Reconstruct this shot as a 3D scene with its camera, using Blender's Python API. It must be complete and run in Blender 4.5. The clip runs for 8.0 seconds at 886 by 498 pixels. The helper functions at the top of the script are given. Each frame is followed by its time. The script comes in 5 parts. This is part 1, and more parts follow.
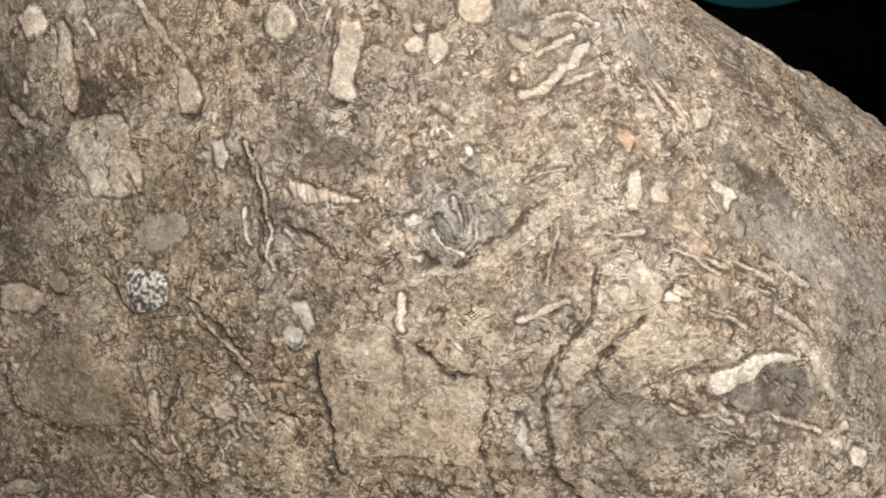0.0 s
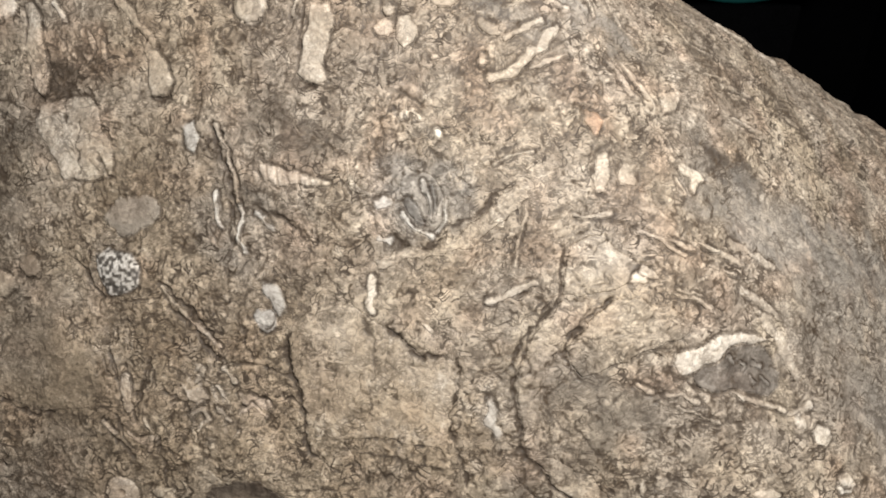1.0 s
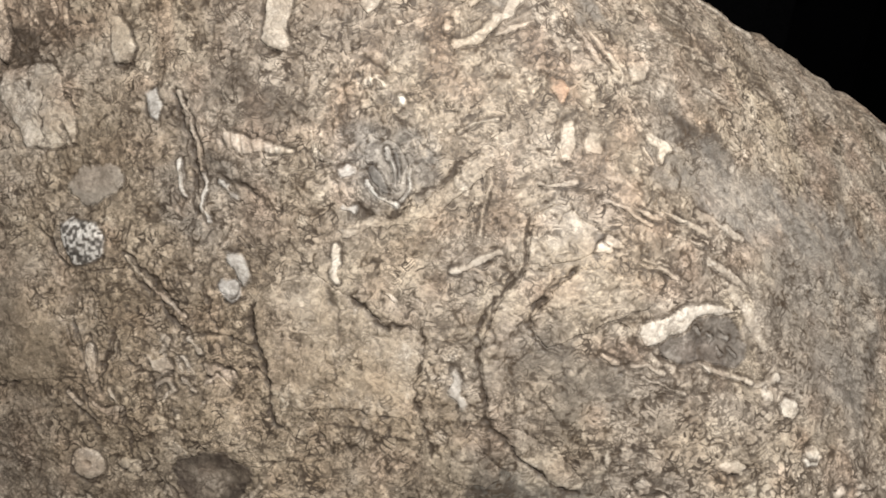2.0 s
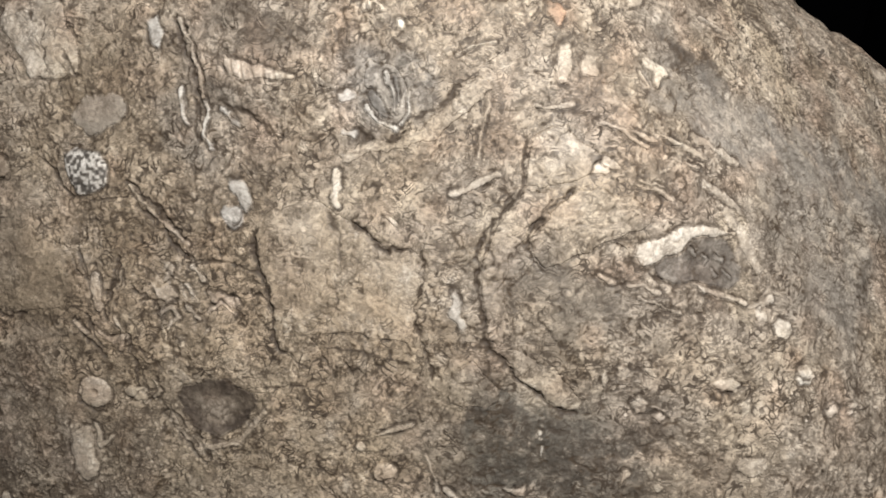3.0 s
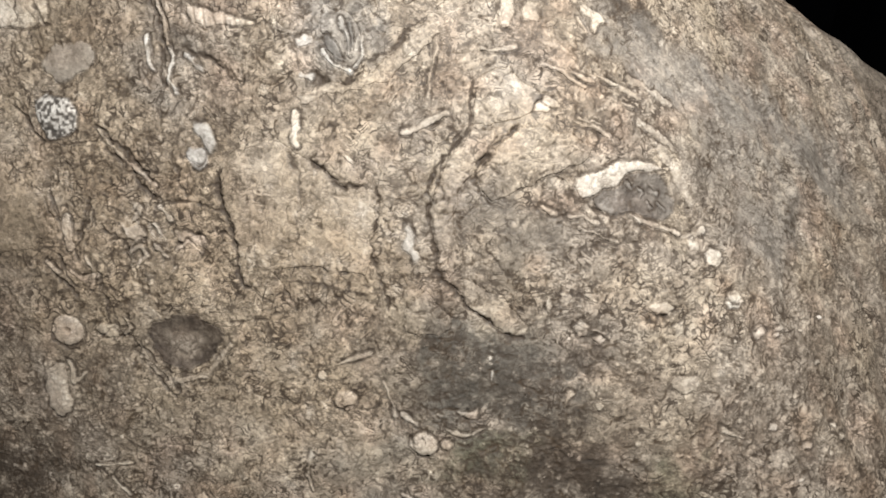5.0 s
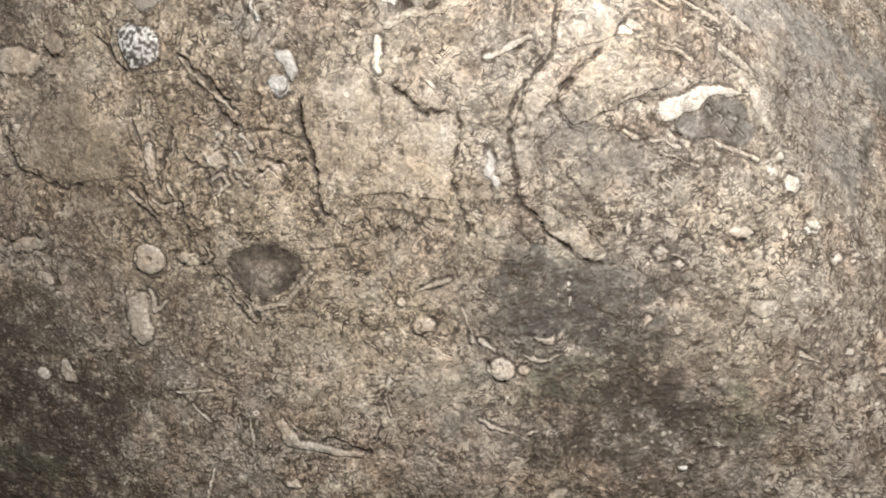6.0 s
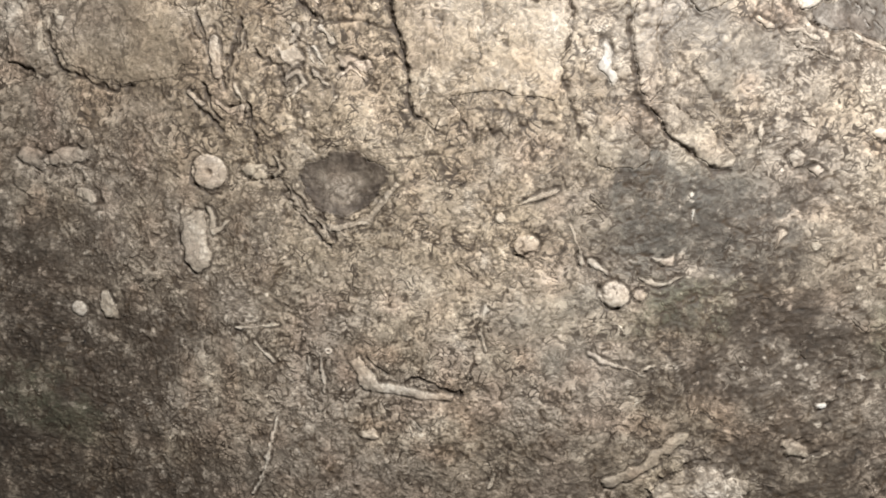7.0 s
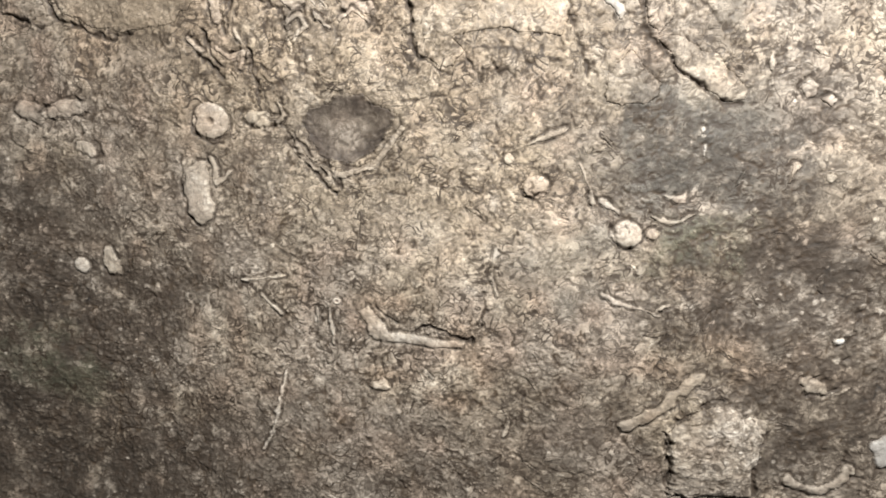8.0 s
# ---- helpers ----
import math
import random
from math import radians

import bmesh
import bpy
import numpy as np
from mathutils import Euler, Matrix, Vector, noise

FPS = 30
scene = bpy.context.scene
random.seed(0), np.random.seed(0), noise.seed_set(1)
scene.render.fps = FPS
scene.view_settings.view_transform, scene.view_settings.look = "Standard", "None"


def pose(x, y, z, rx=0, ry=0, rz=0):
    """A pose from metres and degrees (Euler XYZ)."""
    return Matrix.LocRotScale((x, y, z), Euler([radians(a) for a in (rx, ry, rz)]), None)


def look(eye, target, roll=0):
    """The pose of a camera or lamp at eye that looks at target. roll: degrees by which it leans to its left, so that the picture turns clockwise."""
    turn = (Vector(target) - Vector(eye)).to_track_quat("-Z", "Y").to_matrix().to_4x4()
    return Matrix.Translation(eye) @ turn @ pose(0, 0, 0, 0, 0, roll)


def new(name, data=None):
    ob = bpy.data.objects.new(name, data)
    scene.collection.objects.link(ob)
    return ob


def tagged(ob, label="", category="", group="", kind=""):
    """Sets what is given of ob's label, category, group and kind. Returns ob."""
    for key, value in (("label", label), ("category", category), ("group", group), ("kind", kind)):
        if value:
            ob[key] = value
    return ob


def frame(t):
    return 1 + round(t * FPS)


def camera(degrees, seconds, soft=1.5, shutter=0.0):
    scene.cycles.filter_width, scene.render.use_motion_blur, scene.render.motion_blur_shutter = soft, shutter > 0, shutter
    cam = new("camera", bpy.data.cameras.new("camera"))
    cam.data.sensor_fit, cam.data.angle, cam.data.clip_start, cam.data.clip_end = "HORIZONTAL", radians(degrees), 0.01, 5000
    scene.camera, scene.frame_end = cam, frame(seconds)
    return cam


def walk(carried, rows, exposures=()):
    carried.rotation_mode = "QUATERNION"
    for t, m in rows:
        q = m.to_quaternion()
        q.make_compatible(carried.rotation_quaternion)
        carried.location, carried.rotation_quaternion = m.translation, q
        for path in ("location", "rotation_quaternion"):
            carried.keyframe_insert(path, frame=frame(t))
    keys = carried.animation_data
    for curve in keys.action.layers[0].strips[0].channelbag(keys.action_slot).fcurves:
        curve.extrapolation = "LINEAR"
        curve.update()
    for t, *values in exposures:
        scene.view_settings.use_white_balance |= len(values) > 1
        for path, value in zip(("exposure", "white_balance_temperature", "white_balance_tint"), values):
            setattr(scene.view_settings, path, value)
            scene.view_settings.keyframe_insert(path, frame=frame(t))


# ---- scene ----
cam = camera(73.8, 8.0, soft=1.8)
METRES, EYE, TILT, LEAN, TURN = 0.12, 0.2400, -25.0, 0.0, 0.0
ROWS = [
    (0.0, 0.0, 0.0, 0.0, -0.0, 0.0, 0.0),
    (0.5, 0.021, -0.0018, 0.005, -0.36, -0.2, -0.02),
    (1.0, 0.0331, -0.0061, -0.0199, -0.61, -0.35, 0.01),
    (2.5, 0.0943, 0.0052, -0.0826, -0.58, -1.4, -0.33),
    (3.0, 0.0823, -0.015, -0.1482, -0.66, -1.8, 0.09),
    (3.5, 0.1088, 0.0073, -0.1811, -0.9, -1.92, 0.38),
    (4.0, 0.172, -0.0045, -0.1898, -1.5, -1.61, 0.25),
    (5.5, 0.081, -0.0973, -0.2807, -2.1, -2.32, 0.8),
    (6.0, 0.0153, -0.0844, -0.3342, -1.37, -3.15, 0.79),
    (6.5, -0.0736, -0.0135, -0.4362, -1.04, -2.5, 0.7),
    (7.0, -0.1564, 0.0294, -0.5043, -2.99, -0.65, 0.7),
    (7.5, -0.167, 0.0274, -0.5116, -3.27, -1.01, 1.13),
    (8.0, -0.171, 0.0443, -0.5784, -3.09, -0.98, 2.16),
]
PLACE = pose(0, 0, EYE, TILT, LEAN, TURN)
walk(cam, [(t, PLACE @ pose(METRES * x, METRES * y, METRES * z, 90 + pitch, roll, yaw)) for t, x, y, z, yaw, pitch, roll in ROWS],
     exposures=[(0.0, -0.15, 6450, 10), (2.5, -0.12, 6300, 10), (3.5, -0.2, 6320, 10), (4.0, -0.22, 6320, 10), (5.5, 0.16, 6150, 9), (6.0, 0.26, 6100, 9), (6.5, 0.54, 6050, 9), (7.0, 0.48, 6150, 9), (7.5, 0.6, 6150, 9), (8.0, 0.72, 6150, 9)])

# ---- light: one fixed lamp near the camera's path, an added fill, a dim room ----
world = bpy.data.worlds.new("room_air")
scene.world = world
world.use_nodes = True
world.node_tree.nodes["Background"].inputs["Color"].default_value = (1.0, 0.97, 0.92, 1)
world.node_tree.nodes["Background"].inputs["Strength"].default_value = 0.014


def lamp(name, eye, target, watts, size, colour):
    data = bpy.data.lights.new(name, "AREA")
    data.shape, data.size, data.energy, data.color = "DISK", size, watts, colour
    ob = new(name, data)
    ob.matrix_world = PLACE @ look(eye, target)
    return ob


# stands still in place of a light carried along with the camera
lamp("near_camera_light", (0.048, -0.072, 0.062), (0.0, 0.10, -0.02), 0.93, 0.045, (1.0, 0.96, 0.90))
# unseen fill added in front of the stone to lift its dark parts
lamp("front_fill_light", (-0.15, -0.48, 0.18), (0.0, 0.10, -0.03), 0.1, 0.35, (1.0, 0.97, 0.92))


# ---- materials ----
def material(name, colour, rough=0.8, metal=0.0, vary=0.25, scale=400.0, bump=0.2, depth=0.0004, spec=0.4):
    """A stone-like or plain surface: a base colour with grain at two scales and fine relief."""
    m = bpy.data.materials.new(name)
    m.use_nodes = True
    nt = m.node_tree
    n, link = nt.nodes, nt.links.new
    bsdf = n["Principled BSDF"]
    coord = n.new("ShaderNodeTexCoord")
    info = n.new("ShaderNodeObjectInfo")
    shift = n.new("ShaderNodeVectorMath")
    shift.operation = "MULTIPLY_ADD"
    link(info.outputs["Random"], shift.inputs[0])
    shift.inputs[1].default_value = (0.7, 0.4, 0.9)
    link(coord.outputs["Object"], shift.inputs[2])
    fine, broad = n.new("ShaderNodeTexNoise"), n.new("ShaderNodeTexNoise")
    for node, s, d in ((fine, scale * 4, 5.0), (broad, scale, 3.0)):
        node.inputs["Scale"].default_value, node.inputs["Detail"].default_value = s, d
        node.inputs["Roughness"].default_value = 0.65
        link(shift.outputs[0], node.inputs["Vector"])
    add = n.new("ShaderNodeMath")
    add.operation = "ADD"
    link(fine.outputs["Fac"], add.inputs[0])
    link(broad.outputs["Fac"], add.inputs[1])
    span = n.new("ShaderNodeMapRange")
    span.inputs["From Min"].default_value, span.inputs["From Max"].default_value = 0.7, 1.3
    span.inputs["To Min"].default_value, span.inputs["To Max"].default_value = 1 - vary, 1 + vary
    link(add.outputs[0], span.inputs["Value"])
    mix = n.new("ShaderNodeMix")
    mix.data_type, mix.blend_type = "RGBA", "MULTIPLY"
    mix.inputs["Factor"].default_value = 1.0
    mix.inputs["A"].default_value = (*colour, 1)
    link(span.outputs["Result"], mix.inputs["B"])
    link(mix.outputs["Result"], bsdf.inputs["Base Color"])
    wear = n.new("ShaderNodeMapRange")
    wear.inputs["To Min"].default_value, wear.inputs["To Max"].default_value = rough - 0.12, min(1.0, rough + 0.12)
    link(fine.outputs["Fac"], wear.inputs["Value"])
    link(wear.outputs["Result"], bsdf.inputs["Roughness"])
    bsdf.inputs["Metallic"].default_value = metal
    bsdf.inputs["Specular IOR Level"].default_value = spec
    relief = n.new("ShaderNodeBump")
    relief.inputs["Strength"].default_value, relief.inputs["Distance"].default_value = bump, depth
    link(add.outputs[0], relief.inputs["Height"])
    link(relief.outputs["Normal"], bsdf.inputs["Normal"])
    return m


def stone_material(name):
    """Fossil limestone: the colour laid down with the form, fine winding crevices, cream flecks and grit."""
    m = bpy.data.materials.new(name)
    m.use_nodes = True
    nt = m.node_tree
    n, link = nt.nodes, nt.links.new
    bsdf = n["Principled BSDF"]
    coord = n.new("ShaderNodeTexCoord")

    def value(name_of):
        node = n.new("ShaderNodeAttribute")
        node.attribute_name = name_of
        return node

    def cloud(scale, detail, distortion=0.0, squash=(1, 1, 1), turn=0.0, roughness=0.55):
        place = n.new("ShaderNodeMapping")
        place.inputs["Scale"].default_value, place.inputs["Rotation"].default_value = squash, (0, turn, 0)
        link(coord.outputs["Object"], place.inputs["Vector"])
        node = n.new("ShaderNodeTexNoise")
        for key, number in (("Scale", scale), ("Detail", detail), ("Distortion", distortion), ("Roughness", roughness)):
            node.inputs[key].default_value = number
        link(place.outputs["Vector"], node.inputs["Vector"])
        return node.outputs["Fac"]

    def ramp(source, low, high, first, last):
        node = n.new("ShaderNodeMapRange")
        node.interpolation_type = "SMOOTHSTEP"
        for key, number in (("From Min", low), ("From Max", high), ("To Min", first), ("To Max", last)):
            node.inputs[key].default_value = number
        link(source, node.inputs["Value"])
        return node.outputs["Result"]

    def sums(kind, *sources):
        node = n.new("ShaderNodeMath")
        node.operation = kind
        for socket, source in zip(node.inputs, sources):
            if isinstance(source, (int, float)):
                socket.default_value = source
            else:
                link(source, socket)
        return node.outputs[0]

    def vein(source, width):
        """1 along the middle line of a noise, 0 away from it."""
        return ramp(sums("ABSOLUTE", sums("SUBTRACT", source, 0.5)), 0.0, width, 1.0, 0.0)

    worn = sums("SUBTRACT", 1.0, value("worn").outputs["Fac"])
    patches = ramp(cloud(560, 1), 0.50, 0.60, 0.0, 0.9)
    crevice = sums("MAXIMUM", vein(cloud(260, 0.0, 1.4), 0.05), sums("MULTIPLY", vein(cloud(420, 0.0, 1.4, (1, 1, 1.6), 0.7), 0.08), 0.8))
    crevice = sums("MULTIPLY", sums("MULTIPLY", crevice, patches), worn)
    pitted = sums("MULTIPLY", ramp(cloud(900, 1.0, 1.2), 0.60, 0.70, 0.0, 0.6), sums("ADD", 0.25, sums("MULTIPLY", worn, 0.75)))
    fleck = sums("MULTIPLY", ramp(cloud(520, 1.0, 0.8, (1, 1, 2.2), 0.5), 0.57, 0.64, 0.0, 1.0), sums("ADD", 0.3, sums("MULTIPLY", worn, 0.7)))
    grit = cloud(3200, 4.0, 0.0, roughness=0.7)
    shade = sums("MULTIPLY", ramp(grit, 0.3, 0.7, 0.86, 1.14), 1.0)

    def grains(scale, squash, turn, warp):
        """Interlocking grains: the dark line between them, and a tone of its own for each."""
        stir = n.new("ShaderNodeTexNoise")
        stir.inputs["Scale"].default_value, stir.inputs["Detail"].default_value = scale * 0.75, 0.0
        link(coord.outputs["Object"], stir.inputs["Vector"])
        bend = n.new("ShaderNodeVectorMath")
        bend.operation = "MULTIPLY_ADD"
        link(stir.outputs["Color"], bend.inputs[0])
        bend.inputs[1].default_value = (warp / scale,) * 3
        link(coord.outputs["Object"], bend.inputs[2])
        place = n.new("ShaderNodeMapping")
        place.inputs["Scale"].default_value, place.inputs["Rotation"].default_value = squash, (0, turn, 0)
        link(bend.outputs[0], place.inputs["Vector"])
        edge, cell = n.new("ShaderNodeTexVoronoi"), n.new("ShaderNodeTexVoronoi")
        edge.feature = "DISTANCE_TO_EDGE"
        for node in (edge, cell):
            node.inputs["Scale"].default_value = scale
            link(place.outputs["Vector"], node.inputs["Vector"])
        split = n.new("ShaderNodeSeparateColor")
        link(cell.outputs["Color"], split.inputs["Color"])
        return edge.outputs["Distance"], split.outputs["Red"]

    large_gap, large_tone = grains(430, (1, 1, 1.8), 0.6, 2.2)
    small_gap, small_tone = grains(820, (1, 1, 1.7), -0.5, 2.2)
    open_large = sums("MULTIPLY", ramp(cloud(430, 1.0, 0.8), 0.46, 0.56, 0.0, 1.0), ramp(cloud(150, 2.0), 0.36, 0.60, 0.4, 1.0))
    open_small = sums("MULTIPLY", ramp(cloud(760, 1.0, 0.8), 0.46, 0.56, 0.0, 1.0), ramp(cloud(210, 2.0), 0.36, 0.60, 0.4, 1.0))
    seams = sums("MAXIMUM", sums("MULTIPLY", ramp(large_gap, 0.06, 0.13, 1.0, 0.0), open_large),
                 sums("MULTIPLY", sums("MULTIPLY", ramp(small_gap, 0.08, 0.21, 1.0, 0.0), open_small), 0.7))
    seams = sums("MULTIPLY", seams, sums("ADD", 0.22, sums("MULTIPLY", worn, 0.78)))
    body_tone = sums("ADD", sums("MULTIPLY", large_tone, 0.5), sums("MULTIPLY", small_tone, 0.5))
    grain_tone = sums("ADD", 1.0, sums("MULTIPLY", sums("SUBTRACT", ramp(body_tone, 0.1, 0.9, 0.0, 1.0), 0.45),
                                       sums("ADD", 0.12, sums("MULTIPLY", worn, 0.32))))
    shade = sums("MULTIPLY", shade, grain_tone)
    shade = sums("MULTIPLY", shade, sums("ADD", 1.0, sums("MULTIPLY", fleck, 0.16)))
    mix = n.new("ShaderNodeMix")
    mix.data_type, mix.blend_type = "RGBA", "MULTIPLY"
    mix.inputs["Factor"].default_value = 1.0
    link(value("tint").outputs["Color"], mix.inputs["A"])
    link(shade, mix.inputs["B"])
    clay = n.new("ShaderNodeMix")
    clay.data_type = "RGBA"
    link(sums("MULTIPLY", sums("MAXIMUM", seams, sums("MAXIMUM", crevice, pitted)), 0.95), clay.inputs["Factor"])
    link(mix.outputs["Result"], clay.inputs["A"])
    clay.inputs["B"].default_value = (0.043, 0.030, 0.020, 1)
    link(clay.outputs["Result"], bsdf.inputs["Base Color"])
    link(sums("SUBTRACT", ramp(grit, 0.3, 0.7, 0.62, 0.86), value("polish").outputs["Fac"]), bsdf.inputs["Roughness"])
    bsdf.inputs["Specular IOR Level"].default_value = 0.4
    relief = n.new("ShaderNodeBump")
    relief.inputs["Strength"].default_value, relief.inputs["Distance"].default_value = 0.36, 0.00013
    lift = sums("SUBTRACT", sums("MULTIPLY", grit, 0.35), sums("MAXIMUM", seams, sums("MAXIMUM", crevice, sums("MULTIPLY", pitted, 0.8))))
    link(sums("ADD", lift, sums("MULTIPLY", fleck, 0.5)), relief.inputs["Height"])
    link(relief.outputs["Normal"], bsdf.inputs["Normal"])
    return m


STONE = stone_material("fossil_limestone")


def tone_colour(tone):
    """Limestone colour from dark clay (0) over tan to chalk white (1)."""
    stops = ((0.0, (0.060, 0.045, 0.034)), (0.3, (0.185, 0.149, 0.114)), (0.55, (0.36, 0.307, 0.247)), (0.75, (0.56, 0.50, 0.425)), (1.0, (0.80, 0.77, 0.72)))
    tone = np.clip(tone, 0, 1)
    return np.stack([np.interp(tone, [s[0] for s in stops], [s[1][i] for s in stops]) for i in range(3)], -1)


# ---- the stone's form: a rounded block of a few broad faces round a middle ----
MIDDLE = np.array((0.005, 0.185, -0.030))
FACES = []
for turn, rise, reach in ((0.4017, 0.2167, 0.1027), (-0.1202, -0.0866, 0.0845), (0.9908, 0.9982, 0.1083)):
    FACES.append(((math.sin(turn) * math.cos(rise), -math.cos(turn) * math.cos(rise), math.sin(rise)), reach))
for way, reach in (((0, 1, 0), 0.07), ((-1, 0.1, 0), 0.13), ((1, 0, -0.2), 0.14), ((-0.2, 0, 1), 0.13), ((0, 0.2, -1), 0.13)):
    FACES.append((tuple(np.array(way) / np.linalg.norm(way)), reach))
ROUND = 20


def block(ways):
    """Points of the rounded block in the given directions from its middle, and the outward normals."""
    ways = ways / np.linalg.norm(ways, axis=-1, keepdims=True)
    total, slope = 0.0, np.zeros_like(ways)
    for face, reach in FACES:
        face = np.array(face)
        part_way = np.maximum(0, ways @ face / reach)
        total = total + part_way ** ROUND
        slope += (part_way ** (ROUND - 1))[..., None] * face / reach
    slope /= np.linalg.norm(slope, axis=-1, keepdims=True)
    return MIDDLE + ways * (total ** (-1 / ROUND))[..., None], slope


def surface(u, v, lift=0.0):
    """A point on the seen face; u to the right and v up in mm as seen from the middle, lift outwards in mm."""
    u, v = np.asarray(u, float), np.asarray(v, float)
    p, n = block(np.stack([u, np.full_like(u, -85.0), v], -1))
    return p + n * (np.asarray(lift) * 0.001)[..., None], n


def steps(*runs):
    return np.concatenate([np.arange(a, b, s) for a, b, s in runs])


US = steps((-146, -100, 0.36), (-100, 76, 0.21), (76, 172, 0.40))
VS = steps((-124, -100, 0.36), (-100, 62, 0.21), (62, 108, 0.40))
GU, GV = np.meshgrid(US, VS)
RNG = np.random.default_rng(11)


def grain(scale, seed, stretch=1.0, turn=0.0, du=0.0, dv=0.0):
    """Smooth value noise from 0 to 1 over the face; scale: size of its lumps in mm."""
    table = np.random.default_rng(seed).random((256, 256))
    c, s = math.cos(turn), math.sin(turn)
    a = (GU + du) * c + (GV + dv) * s
    b = -(GU + du) * s + (GV + dv) * c
    a, b = a / (scale * stretch) + 300, b / scale + 300
    i, j = np.floor(a).astype(int), np.floor(b).astype(int)
    x, y = a - i, b - j
    x, y = x * x * (3 - 2 * x), y * y * (3 - 2 * y)
    i0, i1, j0, j1 = i & 255, (i + 1) & 255, j & 255, (j + 1) & 255
    return (table[j0, i0] * (1 - x) + table[j0, i1] * x) * (1 - y) + (table[j1, i0] * (1 - x) + table[j1, i1] * x) * y


def window(u, v, r):
    i0, i1 = np.searchsorted(US, (u - r, u + r))
    j0, j1 = np.searchsorted(VS, (v - r, v + r))
    return slice(j0, j1), slice(i0, i1)


WOBBLE_U = (grain(2.2, 1) - 0.5) * 1.6 + (grain(0.8, 2) - 0.5) * 0.7
WOBBLE_V = (grain(2.2, 3) - 0.5) * 1.6 + (grain(0.8, 4) - 0.5) * 0.7
JAG_U = (grain(1.3, 14) - 0.5) * 1.0 + (grain(0.6, 15) - 0.5) * 0.5
JAG_V = (grain(1.3, 16) - 0.5) * 1.0 + (grain(0.6, 17) - 0.5) * 0.5
SWAY_U = (grain(7, 9) - 0.5) * 9 + (grain(3.5, 10) - 0.5) * 4
SWAY_V = (grain(7, 12) - 0.5) * 9 + (grain(3.5, 13) - 0.5) * 4
BROAD = (grain(30, 5) - 0.5) * 1.6 + (grain(12, 6) - 0.5) * 1.0 + (grain(5, 7) - 0.5) * 0.45
BROAD += ((grain(8, 18) - 0.5) * 1.4 + (grain(3.5, 19) - 0.5) * 0.4) * np.clip((GU - 70) / 25, 0, 1)
STAIN_SHADE = {}
SMOOTH = np.zeros_like(GU)
GROOVE = np.zeros_like(GU)
GREEN_GREY, DEEP = (0.135, 0.132, 0.112), (0.046, 0.036, 0.027)
GREY, SLATE, UMBER, RUST, CREAM, MOSS, OCHRE = (0.108, 0.095, 0.080), (0.225, 0.208, 0.186), (0.062, 0.047, 0.034), (0.20, 0.145, 0.10), (0.46, 0.38, 0.275), (0.13, 0.135, 0.085), (0.30, 0.228, 0.150)
PIECES = []
SCRATCHES = []


def mound(u, v, ru, rv, turn, height):
    c, s = math.cos(math.radians(turn)), math.sin(math.radians(turn))
    a, b = (GU - u) * c + (GV - v) * s, -(GU - u) * s + (GV - v) * c
    BROAD[:] += height * np.exp(-((a / ru) ** 2 + (b / rv) ** 2) ** 1.5)


def stain_shade(u, v, ru, rv, turn, amount, colour, smooth=0.0):
    """Mineral colour in a ragged patch, at the lower left also shade put into colour; smooth: how far the patch is worn
    flat.
    """
    win = window(u, v, max(ru, rv) * 1.9)
    c, s = math.cos(math.radians(turn)), math.sin(math.radians(turn))
    x, y = GU[win] - u + WOBBLE_U[win] * 1.6 + SWAY_U[win], GV[win] - v + WOBBLE_V[win] * 1.6 + SWAY_V[win]
    a, b = x * c + y * s, -x * s + y * c
    d = np.sqrt((a / ru) ** 2 + (b / rv) ** 2)
    m = np.clip((1.5 - d) / 0.9, 0, 1)
    m = m * m * (3 - 2 * m) * amount
    layer = STAIN_SHADE.setdefault(colour, np.zeros_like(GU))
    layer[win] = np.maximum(layer[win], m)
    if smooth:
        SMOOTH[win] = np.maximum(SMOOTH[win], m / amount * smooth)


def distance_to(points, win, wander=1.0, jagged=False):
    x, y = GU[win] + WOBBLE_U[win] * wander, GV[win] + WOBBLE_V[win] * wander
    if jagged:
        x, y = x + JAG_U[win], y + JAG_V[win]
    best = np.full(x.shape, 1e9)
    for (u0, v0), (u1, v1) in zip(points, points[1:]):
        w, h = u1 - u0, v1 - v0
        k = np.clip(((x - u0) * w + (y - v0) * h) / (w * w + h * h + 1e-9), 0, 1)
        best = np.minimum(best, np.hypot(x - u0 - k * w, y - v0 - k * h))
    return best


def around(points, margin):
    us, vs = [p[0] for p in points], [p[1] for p in points]
    u, v = (min(us) + max(us)) / 2, (min(vs) + max(vs)) / 2
    return window(u, v, max(max(us) - u, max(vs) - v) + margin)


def crack(points, width, depth=0.8):
    """An open joint in the stone along a ragged line."""
    win = around(points, 4)
    d = distance_to(points, win, 0.3, True) / (width * (0.08 + 0.58 * GRIT[win]))
    SCRATCHES.append((points, width * 0.75, depth * 0.6))
    GROOVE[win] = np.maximum(GROOVE[win], np.exp(-d ** 2) * min(1.0, depth * 1.25) * (0.6 + 0.5 * GRIT[win]))


GRIT = grain(1.6, 8)


def scratch(points, width, depth=0.6):
    """A crack that runs over a fossil."""
    SCRATCHES.append((points, width, depth))


def add_piece(win, inside, name, **look_of):
    """Note a fossil: its outline as mm inside (+) or outside (-) over a window of the face."""
    PIECES.append((win, inside, name, look_of))


